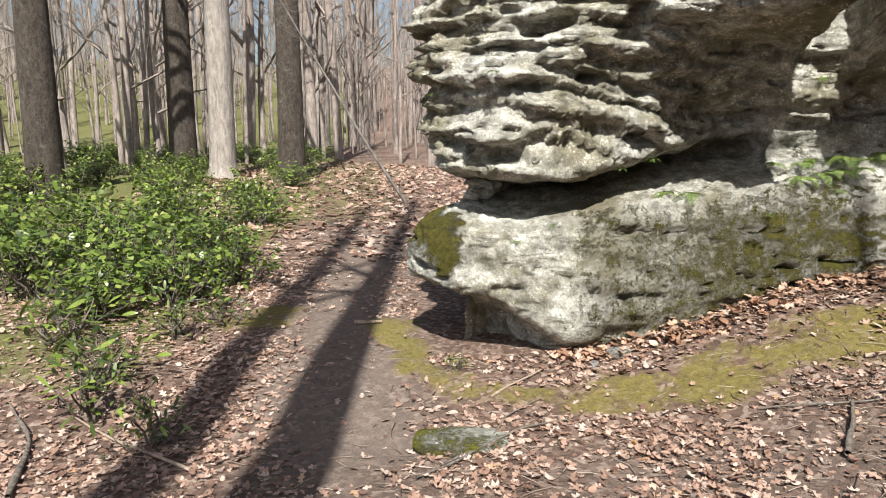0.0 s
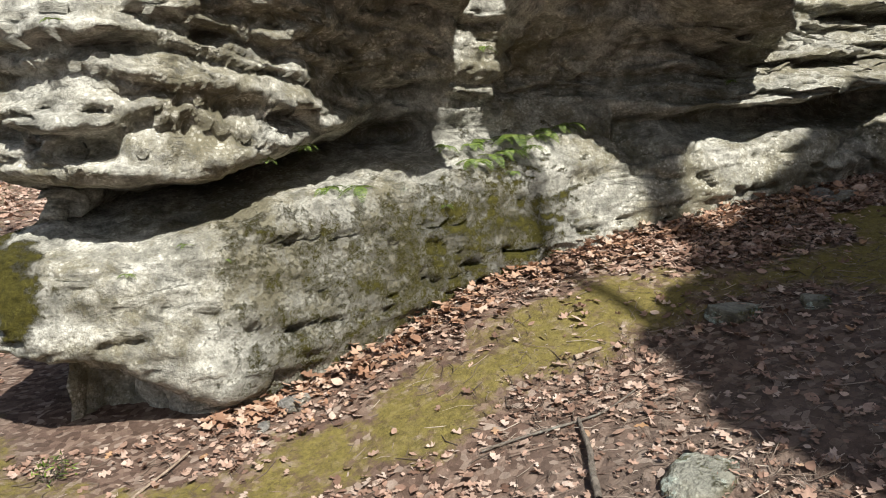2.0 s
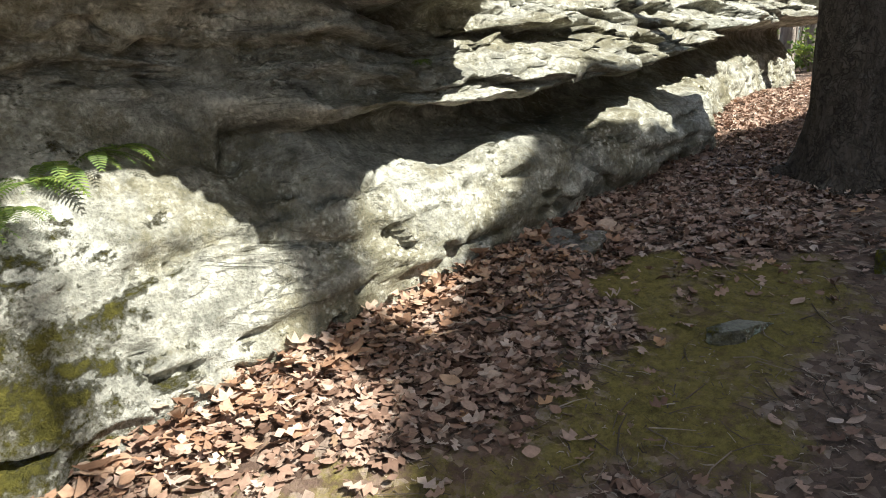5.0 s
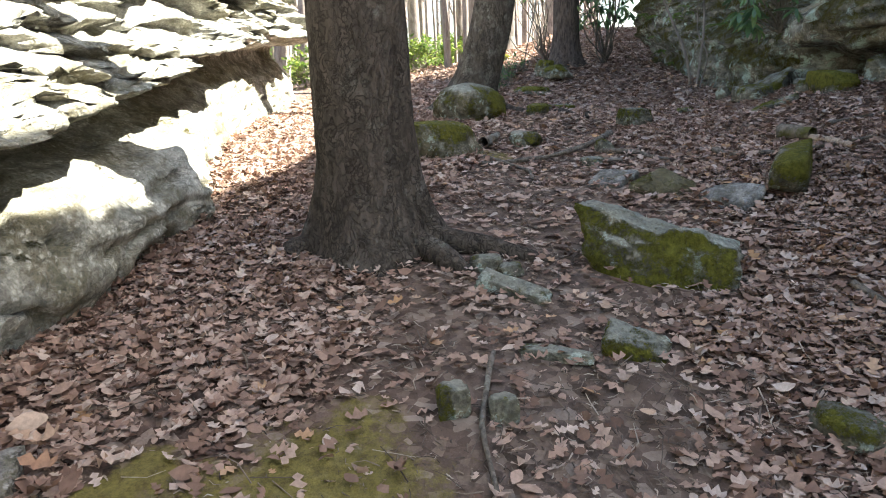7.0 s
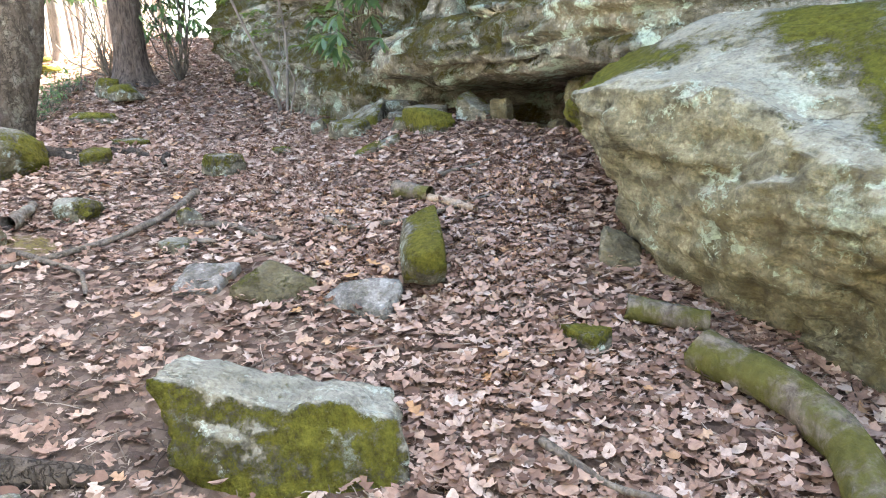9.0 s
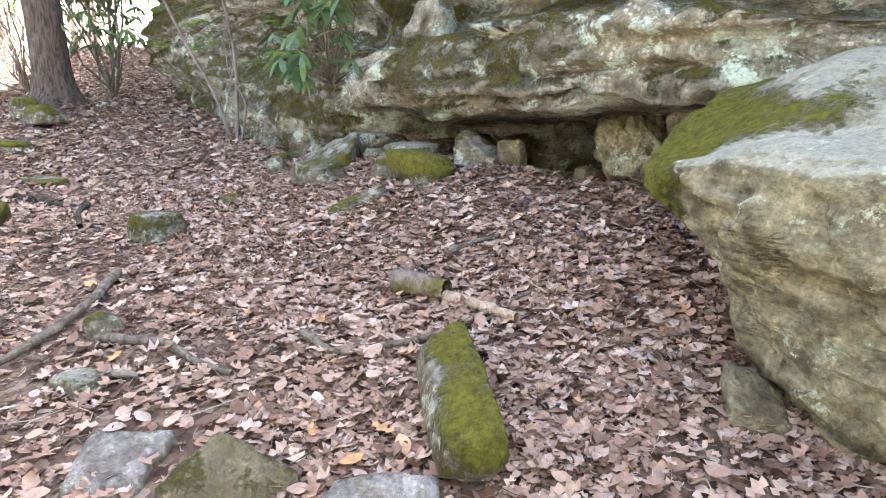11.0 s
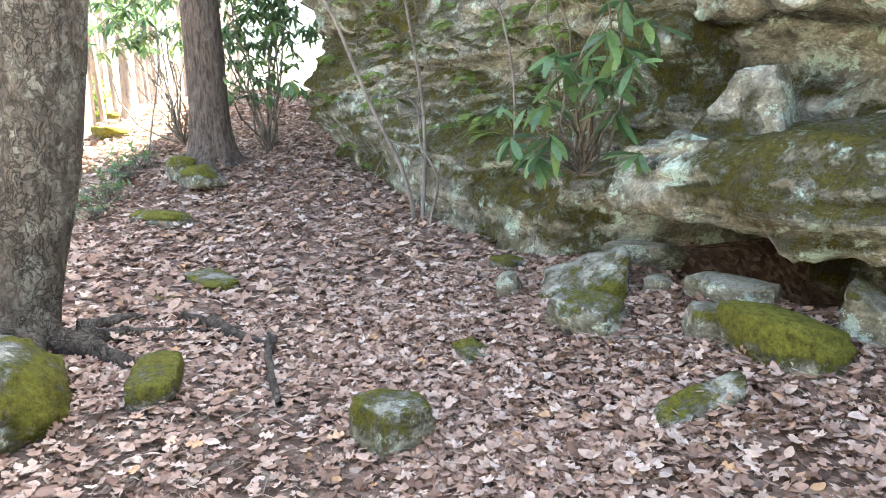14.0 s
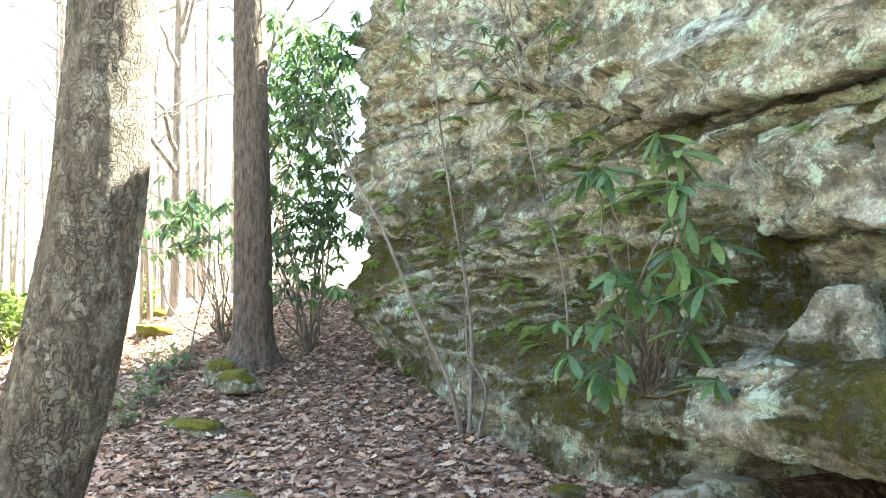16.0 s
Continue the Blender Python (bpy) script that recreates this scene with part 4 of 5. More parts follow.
stone(10.9, 1.36, (.21, .17, .15), 34, "pale stone with a mossy cap on leaf litter", -10, (0, 0), .36, .28, soft=.4)
stone(11.38, .66, (.14, .1, .07), 35, "small mossy stone sunk in leaf litter", 0, (0, 0), .4, .25)
block("stone", slab([(10.15, 0.57), (10.00, 0.24), (10.27, 0.46), (10.12, 0.12)], (0.03, 0.07, 0.06, 0.1)), 36, "slanted grey-green slab in leaf litter", "stone", .12)
stone(10.18, -.18, (.32, .19, .14), 37, "rounded stone under thick green moss", -10, (0, 0), .35, .55, soft=.5)
stone(10.53, -.2, (.16, .12, .11), 38, "pale grey rock beside a mossy stone", 30, (0, 0), .3, .05)
block("stone", slab([(11.70, 0.00), (11.16, -0.22), (11.92, -0.22), (11.40, -0.50)], (.03, .1, .12, .27)), 39, "slanted grey slab with moss on its foot", "stone", .12, (-.6, .6, .2))
stone(11.13, .08, (.23, .16, .13), 40, "pale lichened stone half buried in leaves", 10, (0, 0), .32, .1, soft=.25)
stone(12.47, -.32, (.13, .1, .09), 41, GREY_MOSS, 0, (0, 0), .35, .35)
stone(11.97, .0, (.08, .1, .12), 42, GREY_MOSS, 40, (0, 0), .3, .1, soft=.2)
stone(11.55, -.75, (.26, .14, .1), 43, "flat grey rock at the cliff's foot", 40, (0, 0), .3, 0)
block("stone", slab([(10.02, -0.37), (9.69, -0.46), (10.10, -0.58), (9.80, -0.66)], (0.22, 0.07, 0.27, 0.13)), 44, "slanted angular stone at the mouth of a cave", "stone", .1)
block("stone", slab([(9.74, -0.51), (9.58, -0.57), (9.76, -0.61), (9.62, -0.67)], (0.16, 0.22, 0.2, 0.25)), 45, "tall upright stone at the mouth of a cave", "stone", -.05, mat=ROCK_BROWN)
stone(9.46, -.68, (.14, .1, .08), 46, "blocky grey stone at the mouth of a cave", 0, (0, 0), .2, .0, mat=ROCK_BROWN)
stone(9.22, -.8, (.1, .09, .13), 47, "blocky upright stone under a rock ledge", 20, (0, 0), .15, 0, mat=ROCK_BROWN)
stone(10.66, -.48, (.25, .13, .09), 48, "grey rubble stone at the cave mouth", 0, (0, 0), .3, 0)
stone(9.75, -1.0, (.25, .2, .18), 49, "dark rubble stone inside the cave mouth", 60, (0, 0), .3, 0)
stone(11.1, -.45, (.1, .08, .07), 65, "small dark stone at the cave mouth", 60, (0, 0), .3, 0)
stone(8.96, -1.0, (.3, .3, .28), 50, "brown wedged boulder below the cliff ledge", 30, (10, 0), .25, .05, (0, 0, 1), 12, .09, mat=ROCK_BOULDER, soft=.75, level=5)
stone(8.15, -.85, (.35, .3, .45), 53, "brown wedged boulder below the cliff ledge", 70, (0, 20), .2, .05, mat=ROCK_BROWN, soft=.35)
block("stone", slab([(7.37, 0.68), (7.20, 0.57), (7.49, 0.53), (7.32, 0.42)], (.1, .03, .14, .07)), 51, "tilted wedge stone propping the boulder", "stone", -.2, mat=ROCK_BROWN)
stone(6.95, 1.18, (.11, .09, .06), 52, "small mossy stone in leaf litter", 0, (0, 0), .35, .3)
TRI = [(11.28, -.74, 2.2), (10.62, -.78, 2.24), (11.34, -1.0, 2.2), (10.7, -1.1, 2.24), (10.98, -.82, 2.62), (10.78, -.86, 2.64), (11.0, -1.0, 2.62), (10.8, -1.02, 2.64)]
block("stone", TRI, 54, "triangular block lying on a cliff shelf", "stone", .1, (.6, .5, .1), .03, .1, ROCK_CLIFF)
stone(17.35, .95, (.42, .22, .17), 55, "mossy stone at the foot of a tall tree", 15, (0, 0), .35, .4)
stone(17.75, 1.1, (.3, .2, .19), 56, "mossy stone at the foot of a tall tree", 0, (0, 0), .35, .4)
stone(16.2, 1.55, (.4, .18, .12), 57, "low mossy stone on the leafy slope", 30, (0, 0), .4, .4)
stone(13.9, 1.55, (.42, .15, .08), 58, "whitish flat stone with moss in leaf litter", 10, (0, 0), .35, .2)
stone(22.5, 1.5, (.6, .3, .16), 59, "sunlit mossy rock on the far slope", 10, (0, 0), .4, .6)
stone(25.0, 1.2, (.5, .3, .16), 60, "sunlit mossy rock on the far slope", 60, (0, 0), .4, .6)
stone(1.36, 5.08, (.1, .06, .04), 61, "small white stone chip on dead leaves", 20, (0, 0), .2, -.4, mat=ROCK_SLAB)
stone(1.15, 4.98, (.06, .035, .02), 62, "small white stone chip on dead leaves", 70, (0, 0), .2, -.4, mat=ROCK_SLAB)


# ---- trees ----
def trunk_tube(points, radii, sides, relief, seed, flare=0.0, mossy_foot=0.0):
    """A trunk with furrowed bark and a flaring, lobed foot."""
    p = np.asarray(points, float)
    fine = np.linspace(0, len(p) - 1, (len(p) - 1) * 26 + 1)
    i = np.arange(len(p))
    q = np.stack([np.interp(fine, i, p[:, k]) for k in range(3)], 1)
    k = np.ones(13) / 13
    q = np.stack([np.convolve(np.concatenate([np.linspace(2 * q[0, c] - q[6, c], q[0, c], 6, endpoint=False), q[:, c], np.linspace(q[-1, c], 2 * q[-1, c] - q[-7, c], 7)[1:]]), k, "valid") for c in range(3)], 1)
    r = np.interp(fine, i, radii)
    v, f = tube(q, r, sides)
    n = len(q)
    centre = np.tile(q, (sides, 1))
    d = v - centre
    ang = np.arctan2(d[:, 1], d[:, 0])
    h = v[:, 2] - q[0, 2]
    unit = d / (np.linalg.norm(d, axis=1)[:, None] + 1e-9)
    lobes = 0.5 + 0.5 * np.cos(ang * 4 + seed) * np.cos(ang * 1.5 + 2 * seed)
    grow = flare * np.exp(-np.maximum(h, 0) / 0.22) * (0.45 + lobes)
    bark = np.stack([np.cos(ang) * 4, np.sin(ang) * 4, h * 1.4], 1)
    furrow = np.abs(perlin(bark * 1.5 + seed)) + 0.5 * np.abs(perlin(bark * (3, 3, 5) + seed))
    v = v + unit * (grow + relief * (furrow - 0.4) + 1.2 * relief * perlin(bark * 0.3 + seed))[:, None]
    moss = mossy_foot * np.exp(-np.maximum(h, 0) / 0.5) + 0.25 * mossy_foot * perlin(v * 3)
    return v, f, np.clip(moss, 0, 1)


def limb_set(b, base, top, r, count, seed, reach=2.5, start=0.45, sides=5, twigs=4):
    """Bare limbs with twigs along a trunk's upper part."""
    rng = np.random.default_rng(seed)
    base, top = np.array(base), np.array(top)
    for k in range(count):
        t = start + (1 - start) * (k + rng.uniform(0, 1)) / count
        a = base + (top - base) * t
        ang = rng.uniform(0, 6.28)
        l = reach * (1.15 - 0.6 * t) * rng.uniform(0.6, 1.2)
        e = a + np.array([math.cos(ang) * l, math.sin(ang) * l, l * rng.uniform(0.5, 1.3)])
        line = wander(a, e, 7, 0.06 * l, seed * 31 + k)
        b.add(*tube(line, np.linspace(r * (1.1 - 0.8 * t) * 0.45, 0.008, 7), sides))
        for w in range(twigs):
            s = rng.integers(2, 6)
            d = (line[s] - line[s - 1]) / (np.linalg.norm(line[s] - line[s - 1]) + 1e-9) + rng.normal(0, 0.6, 3)
            b.add(*tube(wander(line[s], line[s] + d * l * rng.uniform(0.25, 0.5), 5, 0.04 * l, seed * 77 + k * 9 + w), np.linspace(0.012, 0.003, 5), 3))


def tree(x, y, r, height, lean, mat, label, seed, sides=40, relief=0.012, flare=0.18, mossy=0.5, limbs=14, bend=(0, 0), reach=2.5, start=0.4, z=None):
    z0 = (gz(x, y) if z is None else z) - 0.12
    ob = thing("tree", x, y, z0, label, "tree")
    hs = [0, .5, 1.1, 2.0, 3.2, 5.0, 8.0, height]
    pts = [(bend[0] * math.exp(-h / 1.2) - bend[0] + lean[0] * h, bend[1] * math.exp(-h / 1.2) - bend[1] + lean[1] * h, h) for h in hs]
    rad = [r * (1.12 if h < .3 else 1) * (1 - 0.75 * (h / height) ** 1.2) for h in hs]
    v, f, m = trunk_tube(pts, rad, sides, relief, seed, flare, mossy)
    part("trunk", Build().add(v, f, m).mesh("trunk", "moss"), mat, ob)
    b = Build()
    limb_set(b, pts[0], pts[-1], r, limbs, seed, reach, start)
    tagged(part("limb", b.mesh("limb", "moss"), mat, ob, "bare limbs and twigs"), kind="stuff")
    return ob


def roots(ob, paths, mat, mossy=0.2):
    """Surface roots that run out from the trunk's foot."""
    ox, oy, oz = ob.matrix_world.translation
    for k, (ex, ey, r, sx, sy) in enumerate(paths):
        n = 14
        line = wander((sx, sy, 0), (ex, ey, 0), n, 0.06, 900 + k)
        line[:, 2] = ground(line[:, 0], line[:, 1]) + np.linspace(r * 0.9, -0.01, n)
        b = Build()
        v, f = tube(line - np.array([ox, oy, oz]), np.linspace(r, r * 0.35, n), 12)
        v += 0.08 * r * perlin(v * 22)[:, None]
        part("root", b.add(v, f, mossy).mesh("root", "moss"), mat, ob)


near_tree = tree(7.62, 3.78, .27, 15, (-.012, .014), BARK_OAK, "large tree with plated grey-brown bark and flaring roots", 3, 72, .02, .2, .38, 10, start=0.5)
roots(near_tree, [(7.28, 2.86, .075, 7.5, 3.5), (7.2, 3.3, .09, 7.5, 3.6), (7.35, 4.3, .07, 7.5, 3.95), (8.2, 3.4, .07, 7.75, 3.65)], BARK_OAK)
bent_tree = tree(12.72, 3.06, .26, 14, (.012, .004), BARK_BENT, "crooked tree with pale plated bark, bent at its mossy base", 8, 72, .02, .2, .6, 12, (0.0, .75), start=0.5)
roots(bent_tree, [(12.15, 2.28, .085, 12.55, 2.6), (12.1, 1.56, .05, 12.75, 1.75), (12.75, 1.75, .05, 12.7, 2.5), (12.55, 1.55, .045, 12.9, 1.9), (13.3, 1.9, .05, 12.9, 2.5), (11.9, 2.55, .09, 12.5, 2.75)], BARK_OAK, .35)
tree(17.95, .62, .25, 18, (.004, .006), BARK_PINE, "straight tall tree with finely furrowed grey-brown bark", 12, 56, .016, .16, .3, 14, start=0.35)
tree(23.95, 1.0, .15, 17, (.01, -.01), BARK_GREY, "slim bare tree with a pale trunk", 14, 16, .01, .1, .3, 24, start=0.15, reach=2.2)
tree(19.3, .2, .09, 9, (.02, .03), BARK_GREY, "slim leaning grey tree beside rhododendron leaves", 15, 14, .006, .06, .2, 16, start=0.2)
for x, y, r, h, lean, mat, label, seed in [
        (-4.15, 17.6, .33, 22, (-.004, 0), BARK_OAK, "thick brown-barked tree at the trail's edge", 21),
        (-6.2, 18.4, .34, 22, (.008, 0), BARK_PALE, "pale grey-barked tree above green shrubs", 22),
        (-8.1, 20.5, .40, 22, (.004, 0), BARK_OAK, "dark-barked tree among green shrubs", 23),
        (-8.5, 14.2, .36, 20, (.006, 0), BARK_OAK, "dark tree trunk behind laurel shrubs", 24),
        (-11.3, 19.2, .34, 22, (-.03, 0), BARK_GREY, "grey leaning tree behind laurel shrubs", 25),
        (-8.2, 42.0, .5, 24, (.0, 0), BARK_PALE, "pale tall tree deep in the woods", 26),
        (-18.5, 30.0, .36, 22, (.01, 0), BARK_GREY, "grey bare tree in the woods", 27)]:
    tree(x, y, r, h, lean, mat, label, seed, 24, .014, .14, .25, 26, reach=3.2, start=0.25)
# unseen trees behind the start and cliff, added for shadows on trail and rock
for x, y, r, seed in [(-1.6, -3.4, .27, 31), (-.85, -2.4, .31, 32), (3.22, -4.6, .07, 33), (4.18, -4.2, .21, 34)]:
    tree(x, y, r, 20, (0.004 * (seed - 32), 0), BARK_GREY, "tall bare tree out of view that casts a trunk shadow", seed, 20, .01, .1, .2, 12, reach=1.8, start=0.55, z=(None if x < 2 else 3.2))


# ---- far woods ----
def woods(name, count, seed, place, label):
    rng = np.random.default_rng(seed)
    b = Build()
    made = 0
    while made < count:
        x, y = place(rng)
        r = rng.uniform(.035, .15) if rng.random() < .8 else rng.uniform(.15, .32)
        h = rng.uniform(11, 22) * (0.6 + 1.6 * min(r, .25))
        lean = rng.normal(0, .025, 2)
        z = gz(x, y) - .2
        n = 6
        t = np.linspace(0, 1, n)
        p = np.stack([x + lean[0] * h * t + .12 * np.sin(t * 5 + seed + made), y + lean[1] * h * t, z + h * t], 1)
        b.add(*tube(p, r * (1 - .85 * t), 7))
        limb_set(b, p[0], p[-1], r, rng.integers(7, 12), 1000 * seed + made, 2.6, .2, 3, 2)
        made += 1
    ob = part(name, b.mesh(name, "moss"), BARK_WOODS)
    return tagged(ob, label, "woods", "", "stuff")


BARK_WOODS = bark_material("woodland_bark", (0.16, 0.13, 0.115), (0.36, 0.305, 0.265), (0.42, 0.37, 0.33), 9)


def ahead(rng):
    while True:
        y = 14 + 95 * rng.random() ** .75
        x = rng.uniform(-0.80, 0.12) * y + rng.uniform(-3, 3)
        if y > 23 or x < -9:
            return x, y


def beyond(rng):
    d = 13 + 65 * rng.random() ** .8
    a = radians(rng.uniform(-14, 34))
    x, y = 8.6 + d * math.cos(a), 2.4 + d * math.sin(a)
    if y < .5 and x < 27:
        return 40 + rng.uniform(0, 25), y
    return (x, y) if x > 20 else (x + 9, y)


woods("bare_woods", 640, 4, ahead, "dense bare grey-brown spring woods ahead of the trail")
woods("sunny_woods", 330, 5, beyond, "bright bare woods beyond the rocks")


# ---- leaves ----
def leaf_shape(kind):
    """Outline of half a leaf from foot to tip, and its full mesh with a fold along the rib."""
    if kind == "oak":
        w = [0.02, .24, .08, .38, .12, .20]
    elif kind == "long":
        w = [0.015, .065, .105, .115, .095, .05]
    else:
        w = [0.03, .22, .30, .24, .10]
    y = np.linspace(0, .94, len(w))
    w = np.array(w)
    left = np.stack([-w, y + .03, .22 * w], 1)
    right = np.stack([w, y - .02, .02 * w], 1)
    n = len(w)
    v = np.concatenate([left, right, [[0, 1, 0]]])
    tri = [(n - 1, 2 * n - 1, 2 * n)]
    for k in range(n - 1):
        tri += [(k, n + k, n + k + 1), (k, n + k + 1, k + 1)]
    return v, np.array(tri)


def scatter(shape, places, sizes, yaw, pitch, roll, curl):
    """Many leaves at once; each one is turned, curled and scaled on its own."""
    v0, f0 = shape
    n, k = len(places), len(v0)
    v = np.broadcast_to(v0, (n, k, 3)).copy()
    v[..., 2] += curl[:, None] * ((v[..., 1] - .5) ** 2 + 1.5 * v[..., 0] ** 2)
    v[..., 1] -= .0
    v *= sizes[:, None, None]
    for a, (i, j) in ((roll, (0, 2)), (pitch, (1, 2)), (yaw, (0, 1))):
        c, s = np.cos(a)[:, None], np.sin(a)[:, None]
        p, q = v[..., i] * c - v[..., j] * s, v[..., i] * s + v[..., j] * c
        v[..., i], v[..., j] = p, q
    v += places[:, None]
    f = (f0[None] + (np.arange(n) * k)[:, None, None]).reshape(-1, 3)
    return v.reshape(-1, 3), f


def litter(name, count, seed, box, keep, mat, label, size=(.042, .112), lift=.03):
    rng = np.random.default_rng(seed)
    x, y = rng.uniform(box[0], box[1], count), rng.uniform(box[2], box[3], count)
    ok = rng.random(count) < keep(x, y)
    x, y = x[ok], y[ok]
    n = len(x)
    moss = near_band(x, y, MOSS_BANDS)
    z = ground(x, y) + .025 * moss + rng.uniform(.002, lift, n)
    b = Build()
    kinds = rng.random(n)
    for kind, lo, hi in (("oak", 0, .8), ("beech", .8, 1.01)):
        s = (kinds >= lo) & (kinds < hi)
        m = s.sum()
        b.add(*scatter(leaf_shape(kind), np.stack([x[s], y[s], z[s]], 1), rng.uniform(size[0], size[1], m), rng.uniform(0, 6.28, m), rng.normal(0, .22, m), rng.normal(0, .3, m), rng.normal(.2, .7, m)))
    return tagged(part(name, b.mesh(name), mat), label, "leaf litter", "", "stuff")


def a_front(x):
    return np.interp(x, [p[0] for p in A_LINE[3:17]], [p[1] for p in A_LINE[3:17]])


def in_passage(x, y):
    cave = smooth(-.55, -.8, y)
    worn = smooth(1.15, .45, np.abs(y - np.interp(x, [3, 5, 6.5, 8, 9.5, 12, 16], [3.3, 3.25, 3.05, 2.8, 2.4, 1.9, 1.4])) + .35 * perlin(np.stack([x, y, 0 * x], 1) * 1.8 + 41)) * np.interp(x, [8, 10.5], [.88, .6])
    patchy = smooth(-.45, .35, fbm(np.stack([x, y, 0 * x], 1) * 1.3 + 60, 2))
    k = (1 - worn) * (.35 + .65 * patchy) * (1 - .93 * smooth(.25, .6, near_band(x, y, MOSS_BANDS)))
    return k * (1 - .9 * cave) * (y < a_front(x) + .1) * np.clip((x - 2.2) / 2.5, .15, 1)


def at_start(x, y):
    patchy = smooth(-.3, .5, fbm(np.stack([x, y, 0 * x], 1) * 1.1 + 80, 2))
    k = (.3 + .7 * patchy) * (1 - .9 * smooth(.3, .8, near_band(x, y, TRAIL[1:3]))) * (1 - .95 * smooth(.25, .6, near_band(x, y, MOSS_BANDS)))
    return k * (1 - (x > -.3) * (y > a_front(x)))


def at_foot(x, y):
    d = a_front(x) - y
    return smooth(-.05, .05, d) * smooth(.42, .12, d + .12 * perlin(np.stack([x * 3, y * 3, 0 * x], 1)))


litter("leaf_litter", 235000, 50, (2.6, 13.0, -1.4, 5.4), in_passage, LITTER, "thick carpet of brown dead oak leaves between the rocks", (.028, .084), .026)
litter("leaf_litter", 34000, 51, (13.0, 25.0, -2.6, 5.4), lambda x, y: .75 * (y < a_front(x)) + 0 * x, LITTER, "carpet of brown dead leaves on the slope", (.06, .13))
litter("leaf_litter", 48000, 52, (-5.0, 3.0, 1.5, 9.0), at_start, LITTER, "scattered dead leaves beside the trail", (.025, .075), .016)
litter("leaf_litter", 9000, 53, (-7, 2.0, 9.0, 24.0), lambda x, y: .7 + 0 * x, LITTER, "dead leaves on the trail beyond the rock", (.09, .2))
litter("leaf_drift", 3000, 54, (.9, 5.8, 4.5, 5.4), at_foot, DRIFT, "drift of orange-brown leaves along the rock's foot", (.05, .11), .06)


# ---- broken twigs and leaf crumbs ----
def crumbs(name, count, seed, box, keep, mat, label, long, thick, lift):
    """Short crooked splinters lying flat on the ground, as one mesh."""
    rng = np.random.default_rng(seed)
    x, y = rng.uniform(box[0], box[1], count), rng.uniform(box[2], box[3], count)
    ok = rng.random(count) < keep(x, y)
    x, y = x[ok], y[ok]
    n = len(x)
    l, r, a = rng.uniform(*long, n) * rng.uniform(.4, 1, n), rng.uniform(*thick, n), rng.uniform(0, 6.28, n)
    bend = rng.normal(0, .12, n) * l
    along, across = np.stack([np.cos(a), np.sin(a)], 1), np.stack([-np.sin(a), np.cos(a)], 1)
    v = np.zeros((n, 9, 3))
    for j, (t, w, taper) in enumerate(((-.5, 0, 1), (.05, 1, .9), (.5, .2, .5))):
        c = np.stack([x, y], 1) + along * (t * l)[:, None] + across * (w * bend)[:, None]
        z = ground(c[:, 0], c[:, 1]) + lift + rng.uniform(0, .012, n)
        for k, (u, h) in enumerate(((-1, 0), (1, 0), (0, 1.3))):
            v[:, 3 * j + k, :2] = c + across * (u * r * taper)[:, None]
            v[:, 3 * j + k, 2] = z + h * r * taper
    one = [(3 * j + k, 3 * j + (k + 1) % 3, 3 * j + 3 + (k + 1) % 3, 3 * j + 3 + k) for j in (0, 1) for k in (0, 1, 2)]
    f = (np.array(one)[None] + (np.arange(n) * 9)[:, None, None]).reshape(-1, 4)
    return tagged(part(name, Build().add(v.reshape(-1, 3), f).mesh(name), mat), label, "twigs", "", "stuff")


TWIGS = leaf_material("broken_twigs", [(0.0, (0.06, 0.045, 0.035)), (0.45, (0.15, 0.115, 0.09)), (0.8, (0.30, 0.235, 0.185)), (1.0, (0.58, 0.50, 0.41))])


def open_ground(x, y):
    return (y < a_front(x) - .05) * (.25 + .75 * smooth(-.3, .3, fbm(np.stack([x, y, 0 * x], 1) * 1.6 + 22, 2)))


crumbs("twig_litter", 5200, 55, (2.0, 13.5, -.6, 5.2), open_ground, TWIGS, "thin broken twigs strewn over the leaf carpet", (.06, .26), (.0012, .0032), .02)
crumbs("bark_crumbs", 42000, 56, (2.2, 11.5, .6, 4.6), open_ground, TWIGS, "crumbs of bark and leaf stalks on worn soil", (.015, .055), (.001, .003), .008)
crumbs("twig_litter", 1800, 57, (-3.5, 3.0, 2.0, 6.0), lambda x, y: .8 * (1 - (x > -.3) * (y > a_front(x))), TWIGS, "thin broken twigs beside the trail", (.05, .25), (.0012, .0035), .008)


